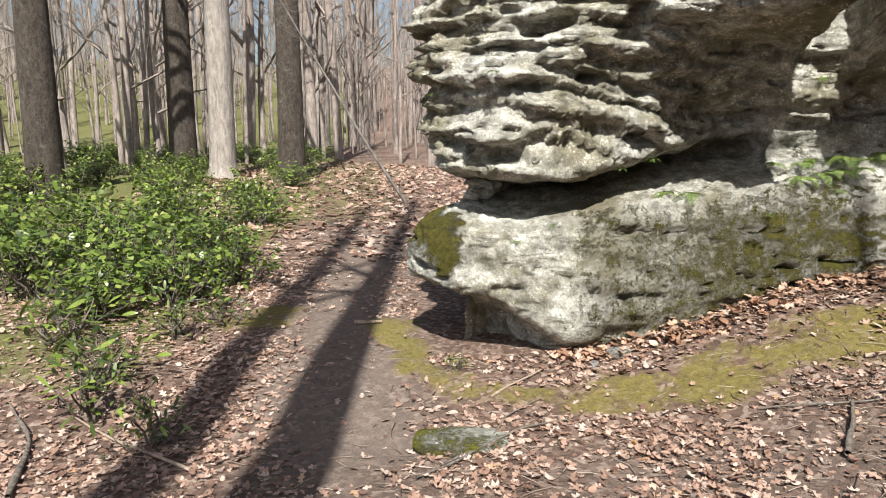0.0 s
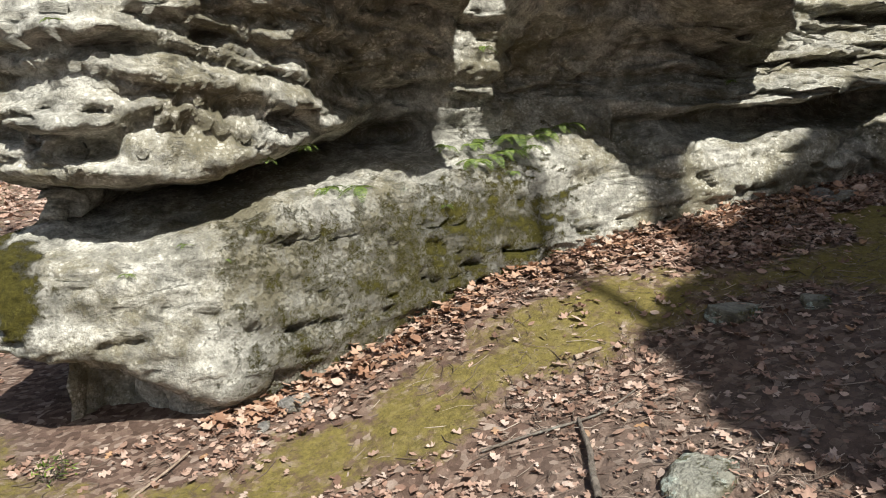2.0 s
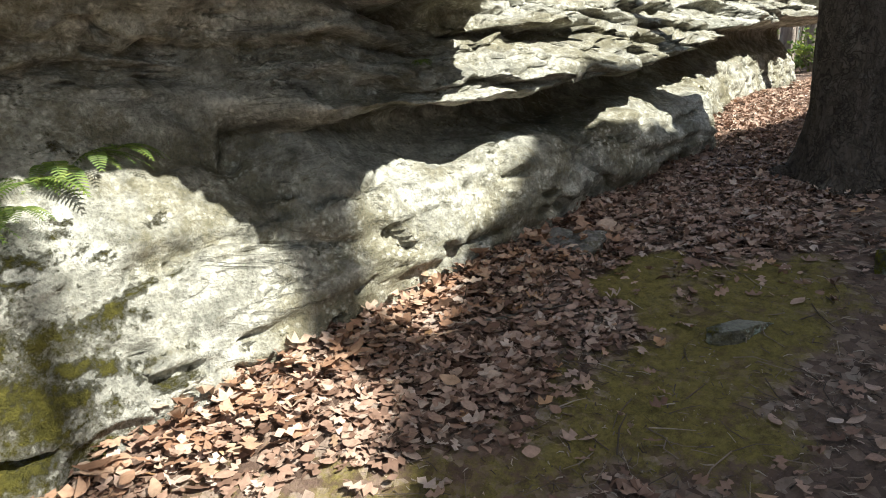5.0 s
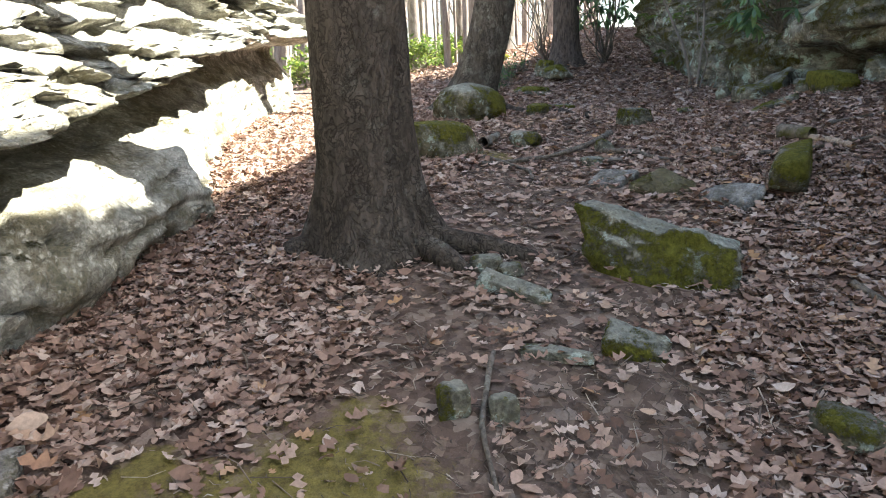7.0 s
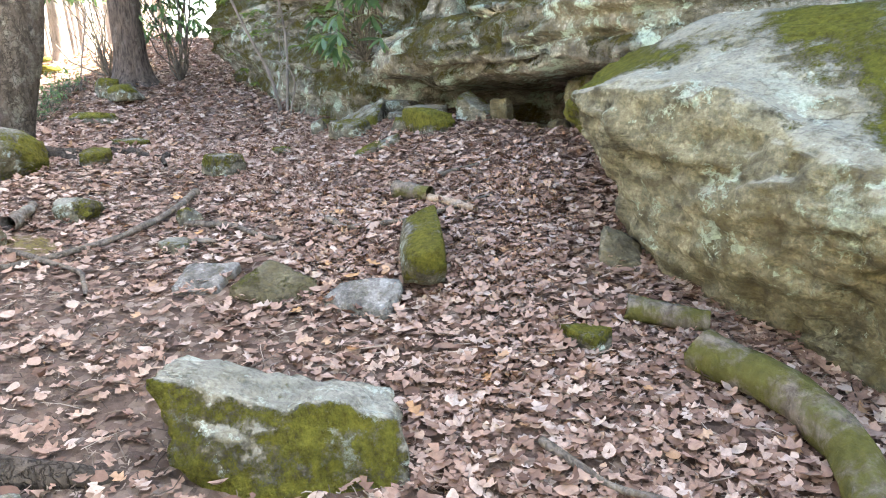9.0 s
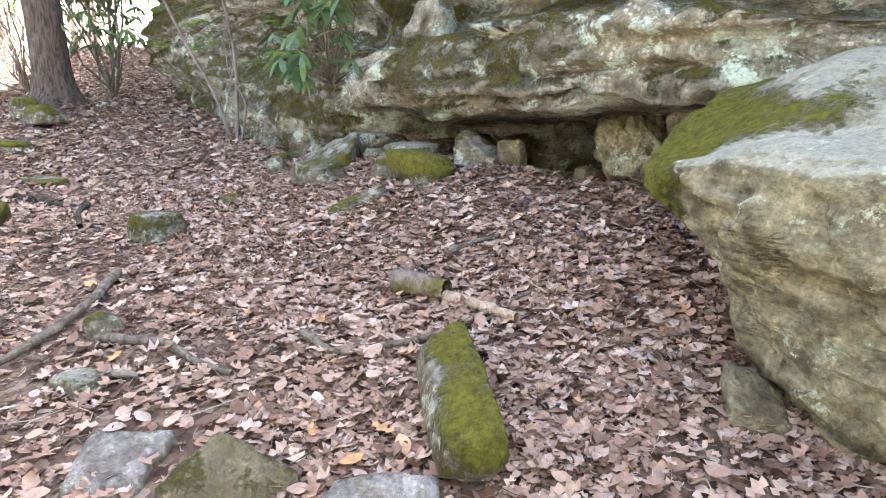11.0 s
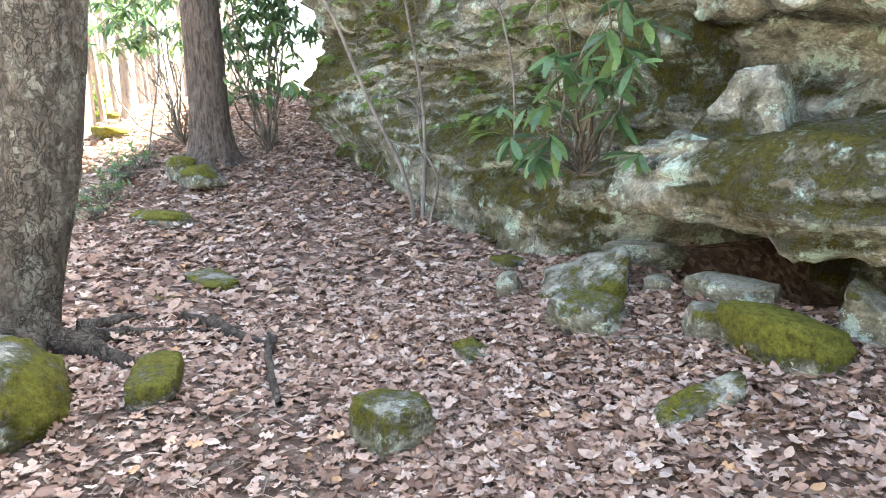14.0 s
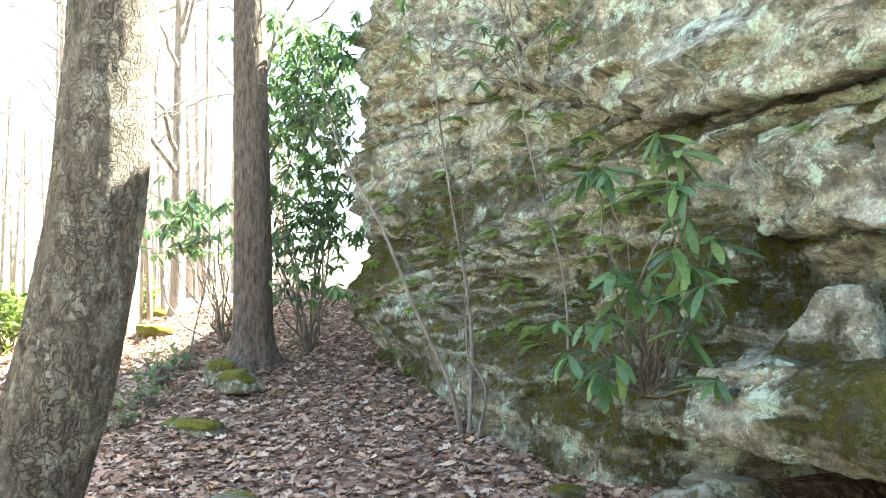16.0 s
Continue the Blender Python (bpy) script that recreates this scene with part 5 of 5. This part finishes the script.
# ---- shrubs ----
def shrub_mesh(seed, radius, height, leaves, kind, size, clumps=26):
    """Crooked stems, and whorls of leaves at the shoots' ends, kept apart as two meshes."""
    rng = np.random.default_rng(seed)
    stems, foliage = Build(), Build()
    tips = []
    for k in range(clumps):
        a, d = rng.uniform(0, 6.28), radius * math.sqrt(rng.random())
        top = np.array([math.cos(a) * d, math.sin(a) * d, height * rng.uniform(.35, 1.0) * (1.05 - .45 * (d / radius) ** 2)])
        foot = np.array([rng.normal(0, .12 * radius), rng.normal(0, .12 * radius), -.05])
        line = wander(foot, top, 7, .07 * height, seed * 100 + k)
        stems.add(*tube(line, np.linspace(.014, .004, 7), 3))
        tips.append(top)
        for w in range(3):
            t2 = line[rng.integers(3, 6)] + rng.normal(0, .16, 3) * (radius + .2) + np.array([0, 0, .08])
            stems.add(*tube(wander(line[3], t2, 4, .03, seed * 300 + 7 * k + w), np.linspace(.007, .003, 4), 3))
            tips.append(t2)
    tips = np.array(tips)
    pick = rng.integers(0, len(tips), leaves)
    at = tips[pick] + rng.normal(0, .05, (leaves, 3))
    foliage.add(*scatter(leaf_shape(kind), at, rng.uniform(size[0], size[1], leaves), rng.uniform(0, 6.28, leaves), rng.normal(.15, .45, leaves), rng.normal(0, .4, leaves), rng.normal(-.15, .3, leaves)))
    return stems.mesh("stems", "moss"), foliage.mesh("foliage")


def shrub(name, seed, radius, height, leaves, kind, size, mat, label, category="shrub", group="", clumps=26):
    ob = thing(name, 0, 0, 0, label, category, group)
    stems, foliage = shrub_mesh(seed, radius, height, leaves, kind, size, clumps)
    tagged(part("stem", stems, WOOD, ob), kind="stuff")
    tagged(part("foliage", foliage, mat, ob), kind="stuff")
    return ob


def plant_out(first, places, seed):
    """Copies of shrubs over the given places, each turned and sized on its own."""
    rng = np.random.default_rng(seed)
    for k, (x, y, s) in enumerate(places):
        src = first[k % len(first)]
        m = pose(x, y, gz(x, y), 0, 0, rng.uniform(0, 360))
        if k < len(first):
            src.matrix_world = m @ Matrix.Diagonal((s, s, s, 1))
        else:
            copy_thing(src, m).scale = (s, s, s)


laurels = [shrub("laurel_shrub", 60 + k, .62, .62, 720, "beech", (.05, .1), LAUREL, "glossy green laurel shrub on the leafy forest floor", group="laurels beside the trail") for k in range(4)]
rng = np.random.default_rng(7)
spots = [(-2.7, 6.6, .9), (-3.4, 7.2, 1.1), (-3.2, 6.0, .85), (-2.5, 7.6, .9), (-4.1, 6.6, 1.1), (-3.9, 8.0, 1.1), (-3.1, 8.6, 1.0), (-4.9, 7.6, 1.2), (-4.8, 9.0, 1.2), (-3.7, 9.6, 1.1), (-5.8, 8.6, 1.2), (-5.6, 10.2, 1.2), (-4.4, 11.0, 1.1), (-3.3, 11.4, 1.0), (-6.6, 9.8, 1.2), (-6.6, 11.6, 1.2), (-5.2, 12.6, 1.1), (-3.9, 13.2, 1.0)]
spots += [(x, y, s) for x, y, s in zip(rng.uniform(-15, -2.8, 60), rng.uniform(10, 26, 60), rng.uniform(.6, 1.2, 60)) if x < -2.6 - .12 * (y - 6)]
plant_out(laurels, spots, 3)
sprays = [shrub("laurel_sprout", 70 + k, .3, .5, 70, "long", (.09, .14), LAUREL, "thin leggy sprout with drooping long leaves", "sprout", "sprouts by the trail", 6) for k in range(2)]
plant_out(sprays, [(-2.5, 4.7, 1.2), (-2.3, 4.2, 1.0), (-3.1, 5.3, 1.3), (-1.75, 3.9, .8), (-2.0, 6.0, .8), (-2.3, 5.6, .9), (.12, 5.12, .35)], 4)
bright = [shrub("green_shrub", 80 + k, .8, 1.1, 700, "beech", (.08, .14), SUNNY, "sunlit bright green shrub in the open woods", group="shrubs in the sunny woods") for k in range(3)]
rng = np.random.default_rng(9)
plant_out(bright, [(21.5, 5.6, 1.0), (20.0, 5.9, .9), (23.0, 5.0, 1.1), (25.5, 3.4, .9), (27.0, 2.6, 1.0), (29.0, 1.6, 1.0), (31, 2.4, 1.1), (26.5, 4.8, 1.2)] + [(x, y, s) for x, y, s in zip(rng.uniform(22, 46, 40), rng.uniform(1.5, 16, 40), rng.uniform(.8, 1.5, 40)) if y > 3.2 or x > 27], 5)
small = [shrub("low_rhododendron", 90, .35, .45, 90, "long", (.1, .17), RHODO, "low dark green rhododendron seedling on the slope", group="seedlings on the slope", clumps=9)]
plant_out(small, [(18.3, 1.7, 1.0), (18.9, 1.5, .9), (17.4, 2.0, .9), (16.7, 2.2, .6)], 6)


def whorls(b, tips, seed, count=9, size=(.12, .2), droop=-.6):
    """Rhododendron leaves: a ring of long leaves round each shoot's tip."""
    rng = np.random.default_rng(seed)
    n = len(tips) * count
    at = np.repeat(np.array(tips), count, 0) + rng.normal(0, .012, (n, 3))
    yaw = np.tile(np.arange(count) * 6.283 / count, len(tips)) + rng.normal(0, .3, n)
    b.add(*scatter(leaf_shape("long"), at, rng.uniform(size[0], size[1], n), yaw, rng.normal(droop, .35, n), rng.normal(0, .3, n), rng.normal(-.2, .2, n)))


def rhododendron(label, root, tips, seed, leaf=(.12, .2), stem=.012, count=9):
    ob = thing("rhododendron", *root, label, "rhododendron")
    stems, foliage = Build(), Build()
    local = [np.array(t) - np.array(root) for t in tips]
    for k, t in enumerate(local[:: max(1, len(local) // 14)]):
        stems.add(*tube(wander((0, 0, 0), t, 8, .06 * np.linalg.norm(t), seed * 50 + k), np.linspace(stem, .004, 8), 5))
    whorls(foliage, local, seed, count, leaf)
    tagged(part("stem", stems.mesh("stem", "moss"), WOOD, ob), kind="stuff")
    tagged(part("foliage", foliage.mesh("foliage"), RHODO, ob), kind="stuff")
    return ob


rng = np.random.default_rng(15)
tips = [(11.6 + rng.normal(0, .24), -.36 + rng.uniform(-.1, .2), 2.15 + 1.3 * rng.random()) for k in range(15)]
tips += [(12.25 + rng.normal(0, .2), -.4 + rng.uniform(-.1, .2), 1.95 + .5 * rng.random()) for k in range(6)] + [(11.3, -.3, 2.75), (11.2, -.25, 2.65), (11.35, -.25, 2.85), (11.55, -.35, 3.5), (11.45, -.4, 3.4)]
rhododendron("rhododendron with long drooping leaves growing from the cliff", (12.0, -.6, 1.98), tips, 16, (.16, .27))
tips = [(14.3 + rng.normal(0, .9), -.85 + rng.uniform(-.2, .15), 4.6 + 1.8 * rng.random()) for k in range(18)]
rhododendron("rhododendron sprigs hanging from a high cliff ledge", (14.3, -1.4, 4.6), tips, 17, (.12, .2))
tips = [(19.0 + rng.normal(0, .6), -.3 + rng.normal(0, .45), 2.6 + 4.2 * rng.random() ** .8) for k in range(420)] + [(18.5 + rng.normal(0, .3), -.75 + rng.normal(0, .25), 3.4 + 3.4 * rng.random()) for k in range(100)]
rhododendron("tall rhododendron thicket standing at the cliff's end", (19.0, -.4, gz(19.0, -.4)), tips, 18, (.15, .26), .02, 9)
tips = [(20.6 + rng.normal(0, .7), 1.2 + rng.normal(0, .5), 3.4 + 1.0 * rng.random()) for k in range(90)]
rhododendron("spreading rhododendron behind the straight tree", (20.4, .6, gz(20.4, .6)), tips, 19, (.17, .28), .02, 9)


# ---- ferns on the rocks ----
def fern_mesh(seed, fronds=8, length=.22, up=.8):
    rng = np.random.default_rng(seed)
    b = Build()
    for k in range(fronds):
        yaw, l, rise = rng.uniform(0, 6.28), length * rng.uniform(.7, 1.2), rng.uniform(.3, 1.0) * up
        t = np.linspace(0, 1, 19)
        out = l * t
        z = l * (rise * t - (.55 + .5 * rise) * t * t)
        mid = np.stack([np.cos(yaw) * out, np.sin(yaw) * out, z], 1)
        b.add(*tube(mid, np.linspace(.003, .001, 19), 3))
        side = np.array([-math.sin(yaw), math.cos(yaw), 0])
        for i in range(2, 18):
            w = l * .22 * math.sin(math.pi * (.15 + .8 * t[i]))
            for sgn in (1, -1):
                a, fwd = mid[i], (mid[i + 1] - mid[i]) * .8
                b.add([a, a + fwd * .5, a + sgn * side * w + fwd * 1.1 - np.array([0, 0, .15 * w]), a + sgn * side * w * .8 + fwd * .7], [(0, 1, 2, 3)])
    return b.mesh("fern")


fern_kinds = [tagged(part("fern", fern_mesh(k, 8 + k, .2), FERN), "small green fern growing from a rock ledge", "fern", "ferns on the rocks") for k in range(3)]
fern_places = [(1.75, 5.5, .93, 1.0), (1.95, 5.45, .95, 1.1), (1.6, 5.52, .9, .7), (1.35, 5.42, .86, .7), (2.9, 5.72, 1.04, 1.0), (3.05, 5.8, 1.08, .9), (3.2, 5.75, 1.08, 1.0), (2.7, 5.75, 1.02, .8), (3.4, 5.7, 1.1, .9), (3.3, 5.55, 1.0, .8), (3.15, 5.62, 1.05, 1.2), (3.25, 5.66, 1.1, 1.4), (3.4, 5.64, 1.1, 1.3), (3.5, 5.7, 1.15, 1.4), (3.62, 5.66, 1.18, 1.2), (3.05, 5.66, 1.1, 1.2), (3.7, 5.7, 1.2, 1.2), (2.85, 5.58, 1.0, 1.1), (.85, 5.3, .62, .35), (.55, 5.25, .5, .4), (1.05, 5.27, .52, .35), (2.5, 5.35, .7, .4),
               (.35, 5.25, 1.75, .4), (-.1, 5.5, 1.6, .35), (3.1, 5.45, .55, .5), (4.88, 4.97, 1.5, .45), (7.2, 5.6, 2.25, .4), (3.0, 5.6, 1.75, .7)]
hang = np.random.default_rng(23)
fern_places += [(hang.uniform(12.6, 17.2), -.7, z + hang.normal(0, .25), hang.uniform(.9, 1.9)) for z in [4.6] * 8 + [3.9] * 20 + [3.2] * 26 + [2.7] * 18 + [2.2] * 8]
fern_places += [(12.4, -.75, 3.3, 1.8), (12.6, -.75, 3.35, 2.0), (12.15, -.7, 3.35, 1.6), (11.0, -.6, 3.45, 1.2), (13.0, -.75, 3.2, 1.5)]


def on_face(x, y, z):
    """The place on the rock's or the cliff's face in front of x, z."""
    if y > 5.4 and z < 1.2:
        top = ROCK_V[(np.abs(ROCK_V[:, 0] - x) < .06) & (np.abs(ROCK_V[:, 1] - y) < .06) & (ROCK_V[:, 2] < 1.12)]
        return y, float(top[:, 2].max()) if len(top) else z
    pts, side = (CLIFF_V, 1) if y < 2 else (ROCK_V, -1)
    near = pts[(np.abs(pts[:, 0] - x) < .05) & (np.abs(pts[:, 2] - z) < .05)]
    return (y if not len(near) else float((near[:, 1] * side).max() * side) - .01 * side), z


for k, (x, y, z, s) in enumerate(fern_places):
    s *= 0.7
    m = pose(x, *on_face(x, y, z), 0, 0, 67 * k)
    if k < 3:
        fern_kinds[k].matrix_world = m @ Matrix.Diagonal((s, s, s, 1))
    else:
        copy_thing(fern_kinds[k % 3], m).scale = (s, s, s)


# ---- saplings at the cliff's foot ----
def sapling(label, stems_at, seed, twig=22):
    x, y = stems_at[0][:2]
    ob = thing("sapling", x, y, gz(x, y), label, "sapling")
    o = np.array([x, y, gz(x, y)])
    for k, (ax, ay, bx, by, h, r) in enumerate(stems_at):
        a, e = np.array([ax, ay, gz(ax, ay) - .03]) - o, np.array([bx, by, gz(ax, ay) + h]) - o
        line = wander(a, e, 22, .09, seed + k)
        part("stem", Build().add(*tube(line, np.linspace(r, r * .25, 22), 8)).mesh("stem", "moss"), BARK_GREY, ob)
        rng = np.random.default_rng(seed * 9 + k)
        b = Build()
        for w in range(twig):
            i = rng.integers(6, 21)
            d = rng.normal(0, 1, 3) * (1, 1, .5) + (0, 0, .35)
            d *= rng.uniform(.25, .8) / np.linalg.norm(d)
            t = wander(line[i], line[i] + d, 6, .05, seed * 99 + 31 * k + w)
            b.add(*tube(t, np.linspace(.005, .0018, 6), 3))
            for q in range(3):
                j = rng.integers(2, 6)
                b.add(*tube(wander(t[j], t[j] + rng.normal(0, .14, 3), 3, .01, w + q), np.linspace(.0025, .0012, 3), 3))
        tagged(part("twig", b.mesh("twig", "moss"), BARK_GREY, ob), kind="stuff")
    return ob


sapling("thin leafless sapling with several grey stems below the cliff", [(14.2, -.45, 14.9, 0.79, 3.81, .024), (14.25, -.55, 14.45, -0.34, 3.82, .022), (14.0, -.5, 14.05, -.6, 1.6, .014)], 41)
sapling("leafless twiggy sapling growing on the cliff shelf", [(13.3, -1.0, 13.2, -.5, 4.8, .012)], 43, 14)
sapling("thin leafless sapling at the edge of the woods", [(18.9, 1.35, 18.8, 1.0, 2.6, .014)], 45, 18)
sapling("slim arching branch of a leafless sapling by the trail", [(-1.0, 14.5, -3.6, 13.6, 4.4, .04)], 46, 30)


# ---- branches and sticks on the ground ----
def stick(pts, r, label, mat=None, seed=0, mossy=0.0, name="stick", taper=.5):
    """A fallen branch along points of the plan, lying on the ground."""
    pts = np.array(pts, float)
    n = 6 * (len(pts) - 1) + 1
    i = np.linspace(0, len(pts) - 1, n)
    xy = np.stack([np.interp(i, range(len(pts)), pts[:, k]) for k in (0, 1)], 1)
    z = ground(xy[:, 0], xy[:, 1]) + r * (.8 if name != "surface_root" else .2) + .018
    line = np.concatenate([xy, z[:, None]], 1)
    rng = np.random.default_rng(seed)
    line[1:-1] += rng.normal(0, min(.25 * r, .008) + .003, (n - 2, 3)) * (1, 1, .4)
    line[1:-1] = (line[:-2] + 2 * line[1:-1] + line[2:]) / 4
    line[1:-1] = (line[:-2] + 2 * line[1:-1] + line[2:]) / 4
    o = line[0].copy()
    v, f = tube(line - o, r * np.linspace(1, taper, n) * (1 + (.12 if r < .04 else .03) * rng.normal(0, 1, n)), 9)
    v += (.12 * r * perlin(v * 30))[:, None]
    ob = part(name, Build().add(v, f, mossy + .25 * perlin(v * 7)).mesh(name, "moss"), mat or WOOD)
    ob.location = o
    return tagged(ob, label, "branch" if r > .02 else "stick")


stick([(10.25, 1.78), (9.95, 1.95), (9.6, 2.3), (9.33, 2.78), (9.2, 3.05)], .028, "long crooked grey branch lying on dead leaves", None, 1)
stick([(9.5, 2.06), (9.2, 1.85), (8.95, 1.83), (8.72, 1.76)], .022, "short curved grey stick on dead leaves", None, 2)
stick([(8.82, 1.42), (8.55, 1.42), (8.4, 1.15), (8.35, .55)], .02, "grey-green crooked branch lying over leaves", None, 3)
stick([(8.88, .90), (8.6, .83)], .06, "stub of mossy fallen branch on dead leaves", None, 4, .55, "fallen_branch", .8)
stick([(8.6, .84), (8.42, .79), (8.24, .76)], .03, "barkless pale end of a fallen branch", BARE_WOOD, 5, 0, "fallen_branch", .7)
stick([(9.0, .5), (8.97, .32), (8.93, .12)], .018, "thin dark stick among dead leaves", None, 6)
stick([(12.1, 1.56), (12.3, 1.5), (12.0, 1.6), (11.5, 1.7), (11.3, 1.74)], .03, "dark bent root lying above the leaves", BARK_OAK, 7)
stick([(9.95, 2.97), (10.2, 2.86), (10.45, 2.8)], .05, "dark decaying branch beside lichened stone", WOOD, 8, .25, "fallen_branch")
stick([(6.60, .95), (6.29, .91), (6.02, 1.01), (5.84, 1.21), (5.74, 1.49)], .085, "moss-covered curved log lying in dead leaves", WOOD, 9, .66, "mossy_log", .8)
stick([(6.98, .92), (6.72, .72)], .055, "mossy log end under the boulder", WOOD, 10, .6, "mossy_log", .9)
stick([(6.62, 1.72), (6.35, 1.68), (6.2, 1.58)], .016, "thin crooked stick in dead leaves", None, 11)
stick([(6.35, 3.25), (5.9, 3.34), (5.35, 3.3)], .012, "thin straight dry twig on brown soil", None, 12)
stick([(9.55, 3.0), (9.0, 2.7), (8.6, 2.75)], .018, "thin branch lying beyond the tree", None, 13)
stick([(2.1, 3.28), (2.28, 3.55), (2.4, 3.8)], .018, "short dark broken stick lying in the litter", WOOD, 14)
stick([(1.95, 3.95), (2.5, 3.75), (2.8, 3.8)], .007, "thin dry twig on the ground", None, 15)
stick([(.05, 3.7), (.5, 4.1), (.85, 4.2)], .009, "thin dry twig beside a low stone", None, 16)
stick([(-.1, 3.5), (.25, 3.85), (.45, 4.3), (.7, 4.5)], .008, "thin forked twig beside a low stone", None, 17)
stick([(.35, 4.55), (.75, 4.95)], .009, "pale thin stick at the rock's foot", BARE_WOOD, 18)
stick([(-1.35, 3.5), (-1.9, 3.85), (-2.4, 4.2)], .012, "thin pale stick among leaves", BARE_WOOD, 19)
stick([(-2.2, 3.2), (-2.5, 3.9), (-2.9, 4.3)], .02, "grey fallen stick below shrubs", None, 20)
stick([(-.85, 6.2), (-.6, 6.25)], .02, "short pale stick on the trail", BARE_WOOD, 21)
stick([(2.68, 4.2), (2.84, 4.17)], .018, "pale chip of bark lying on moss", BARE_WOOD, 22)
stick([(4.6, 4.75), (5.0, 4.5)], .008, "thin twig on leaf litter", None, 23)
stick([(9.12, 2.1), (9.0, 2.02)], .02, "white birch bark fragment on leaves", BARK_PALE, 24)
stick([(10.9, .15), (10.5, -.1), (9.9, .05), (9.4, .2)], .007, "thin twig on the leaf carpet", None, 25)


# ---- single dead leaves on top of the carpet ----
rng = np.random.default_rng(71)
leaf_kinds = []
for k in range(8):
    one = np.ones(1)
    leaf_kinds.append(Build().add(*scatter(leaf_shape("oak" if k < 6 else "beech"), np.zeros((1, 3)), one * (.065 + .004 * k), 0 * one, one * rng.normal(0, .1), one * rng.normal(0, .15), one * rng.normal(.4, .4))).mesh("dead_leaf"))
LEAF_PIECE = leaf_piece_material()
floor_ob = bpy.data.objects["ground"]
for k in range(300):
    x, y = rng.uniform(5.2, 11.2), rng.uniform(.6, 3.6)
    if near_band(np.array([x]), np.array([y]), MOSS_BANDS)[0] > .3 or (x < 8.2 and y < .9):
        x, y = 8.3 + 2.5 * rng.random(), 1.0 + 1.5 * rng.random()
    ob = part("dead_leaf", leaf_kinds[k % 8], LEAF_PIECE, floor_ob)
    ob.matrix_world = pose(x, y, gz(x, y) + .03, rng.normal(0, 8), rng.normal(0, 8), rng.uniform(0, 360))
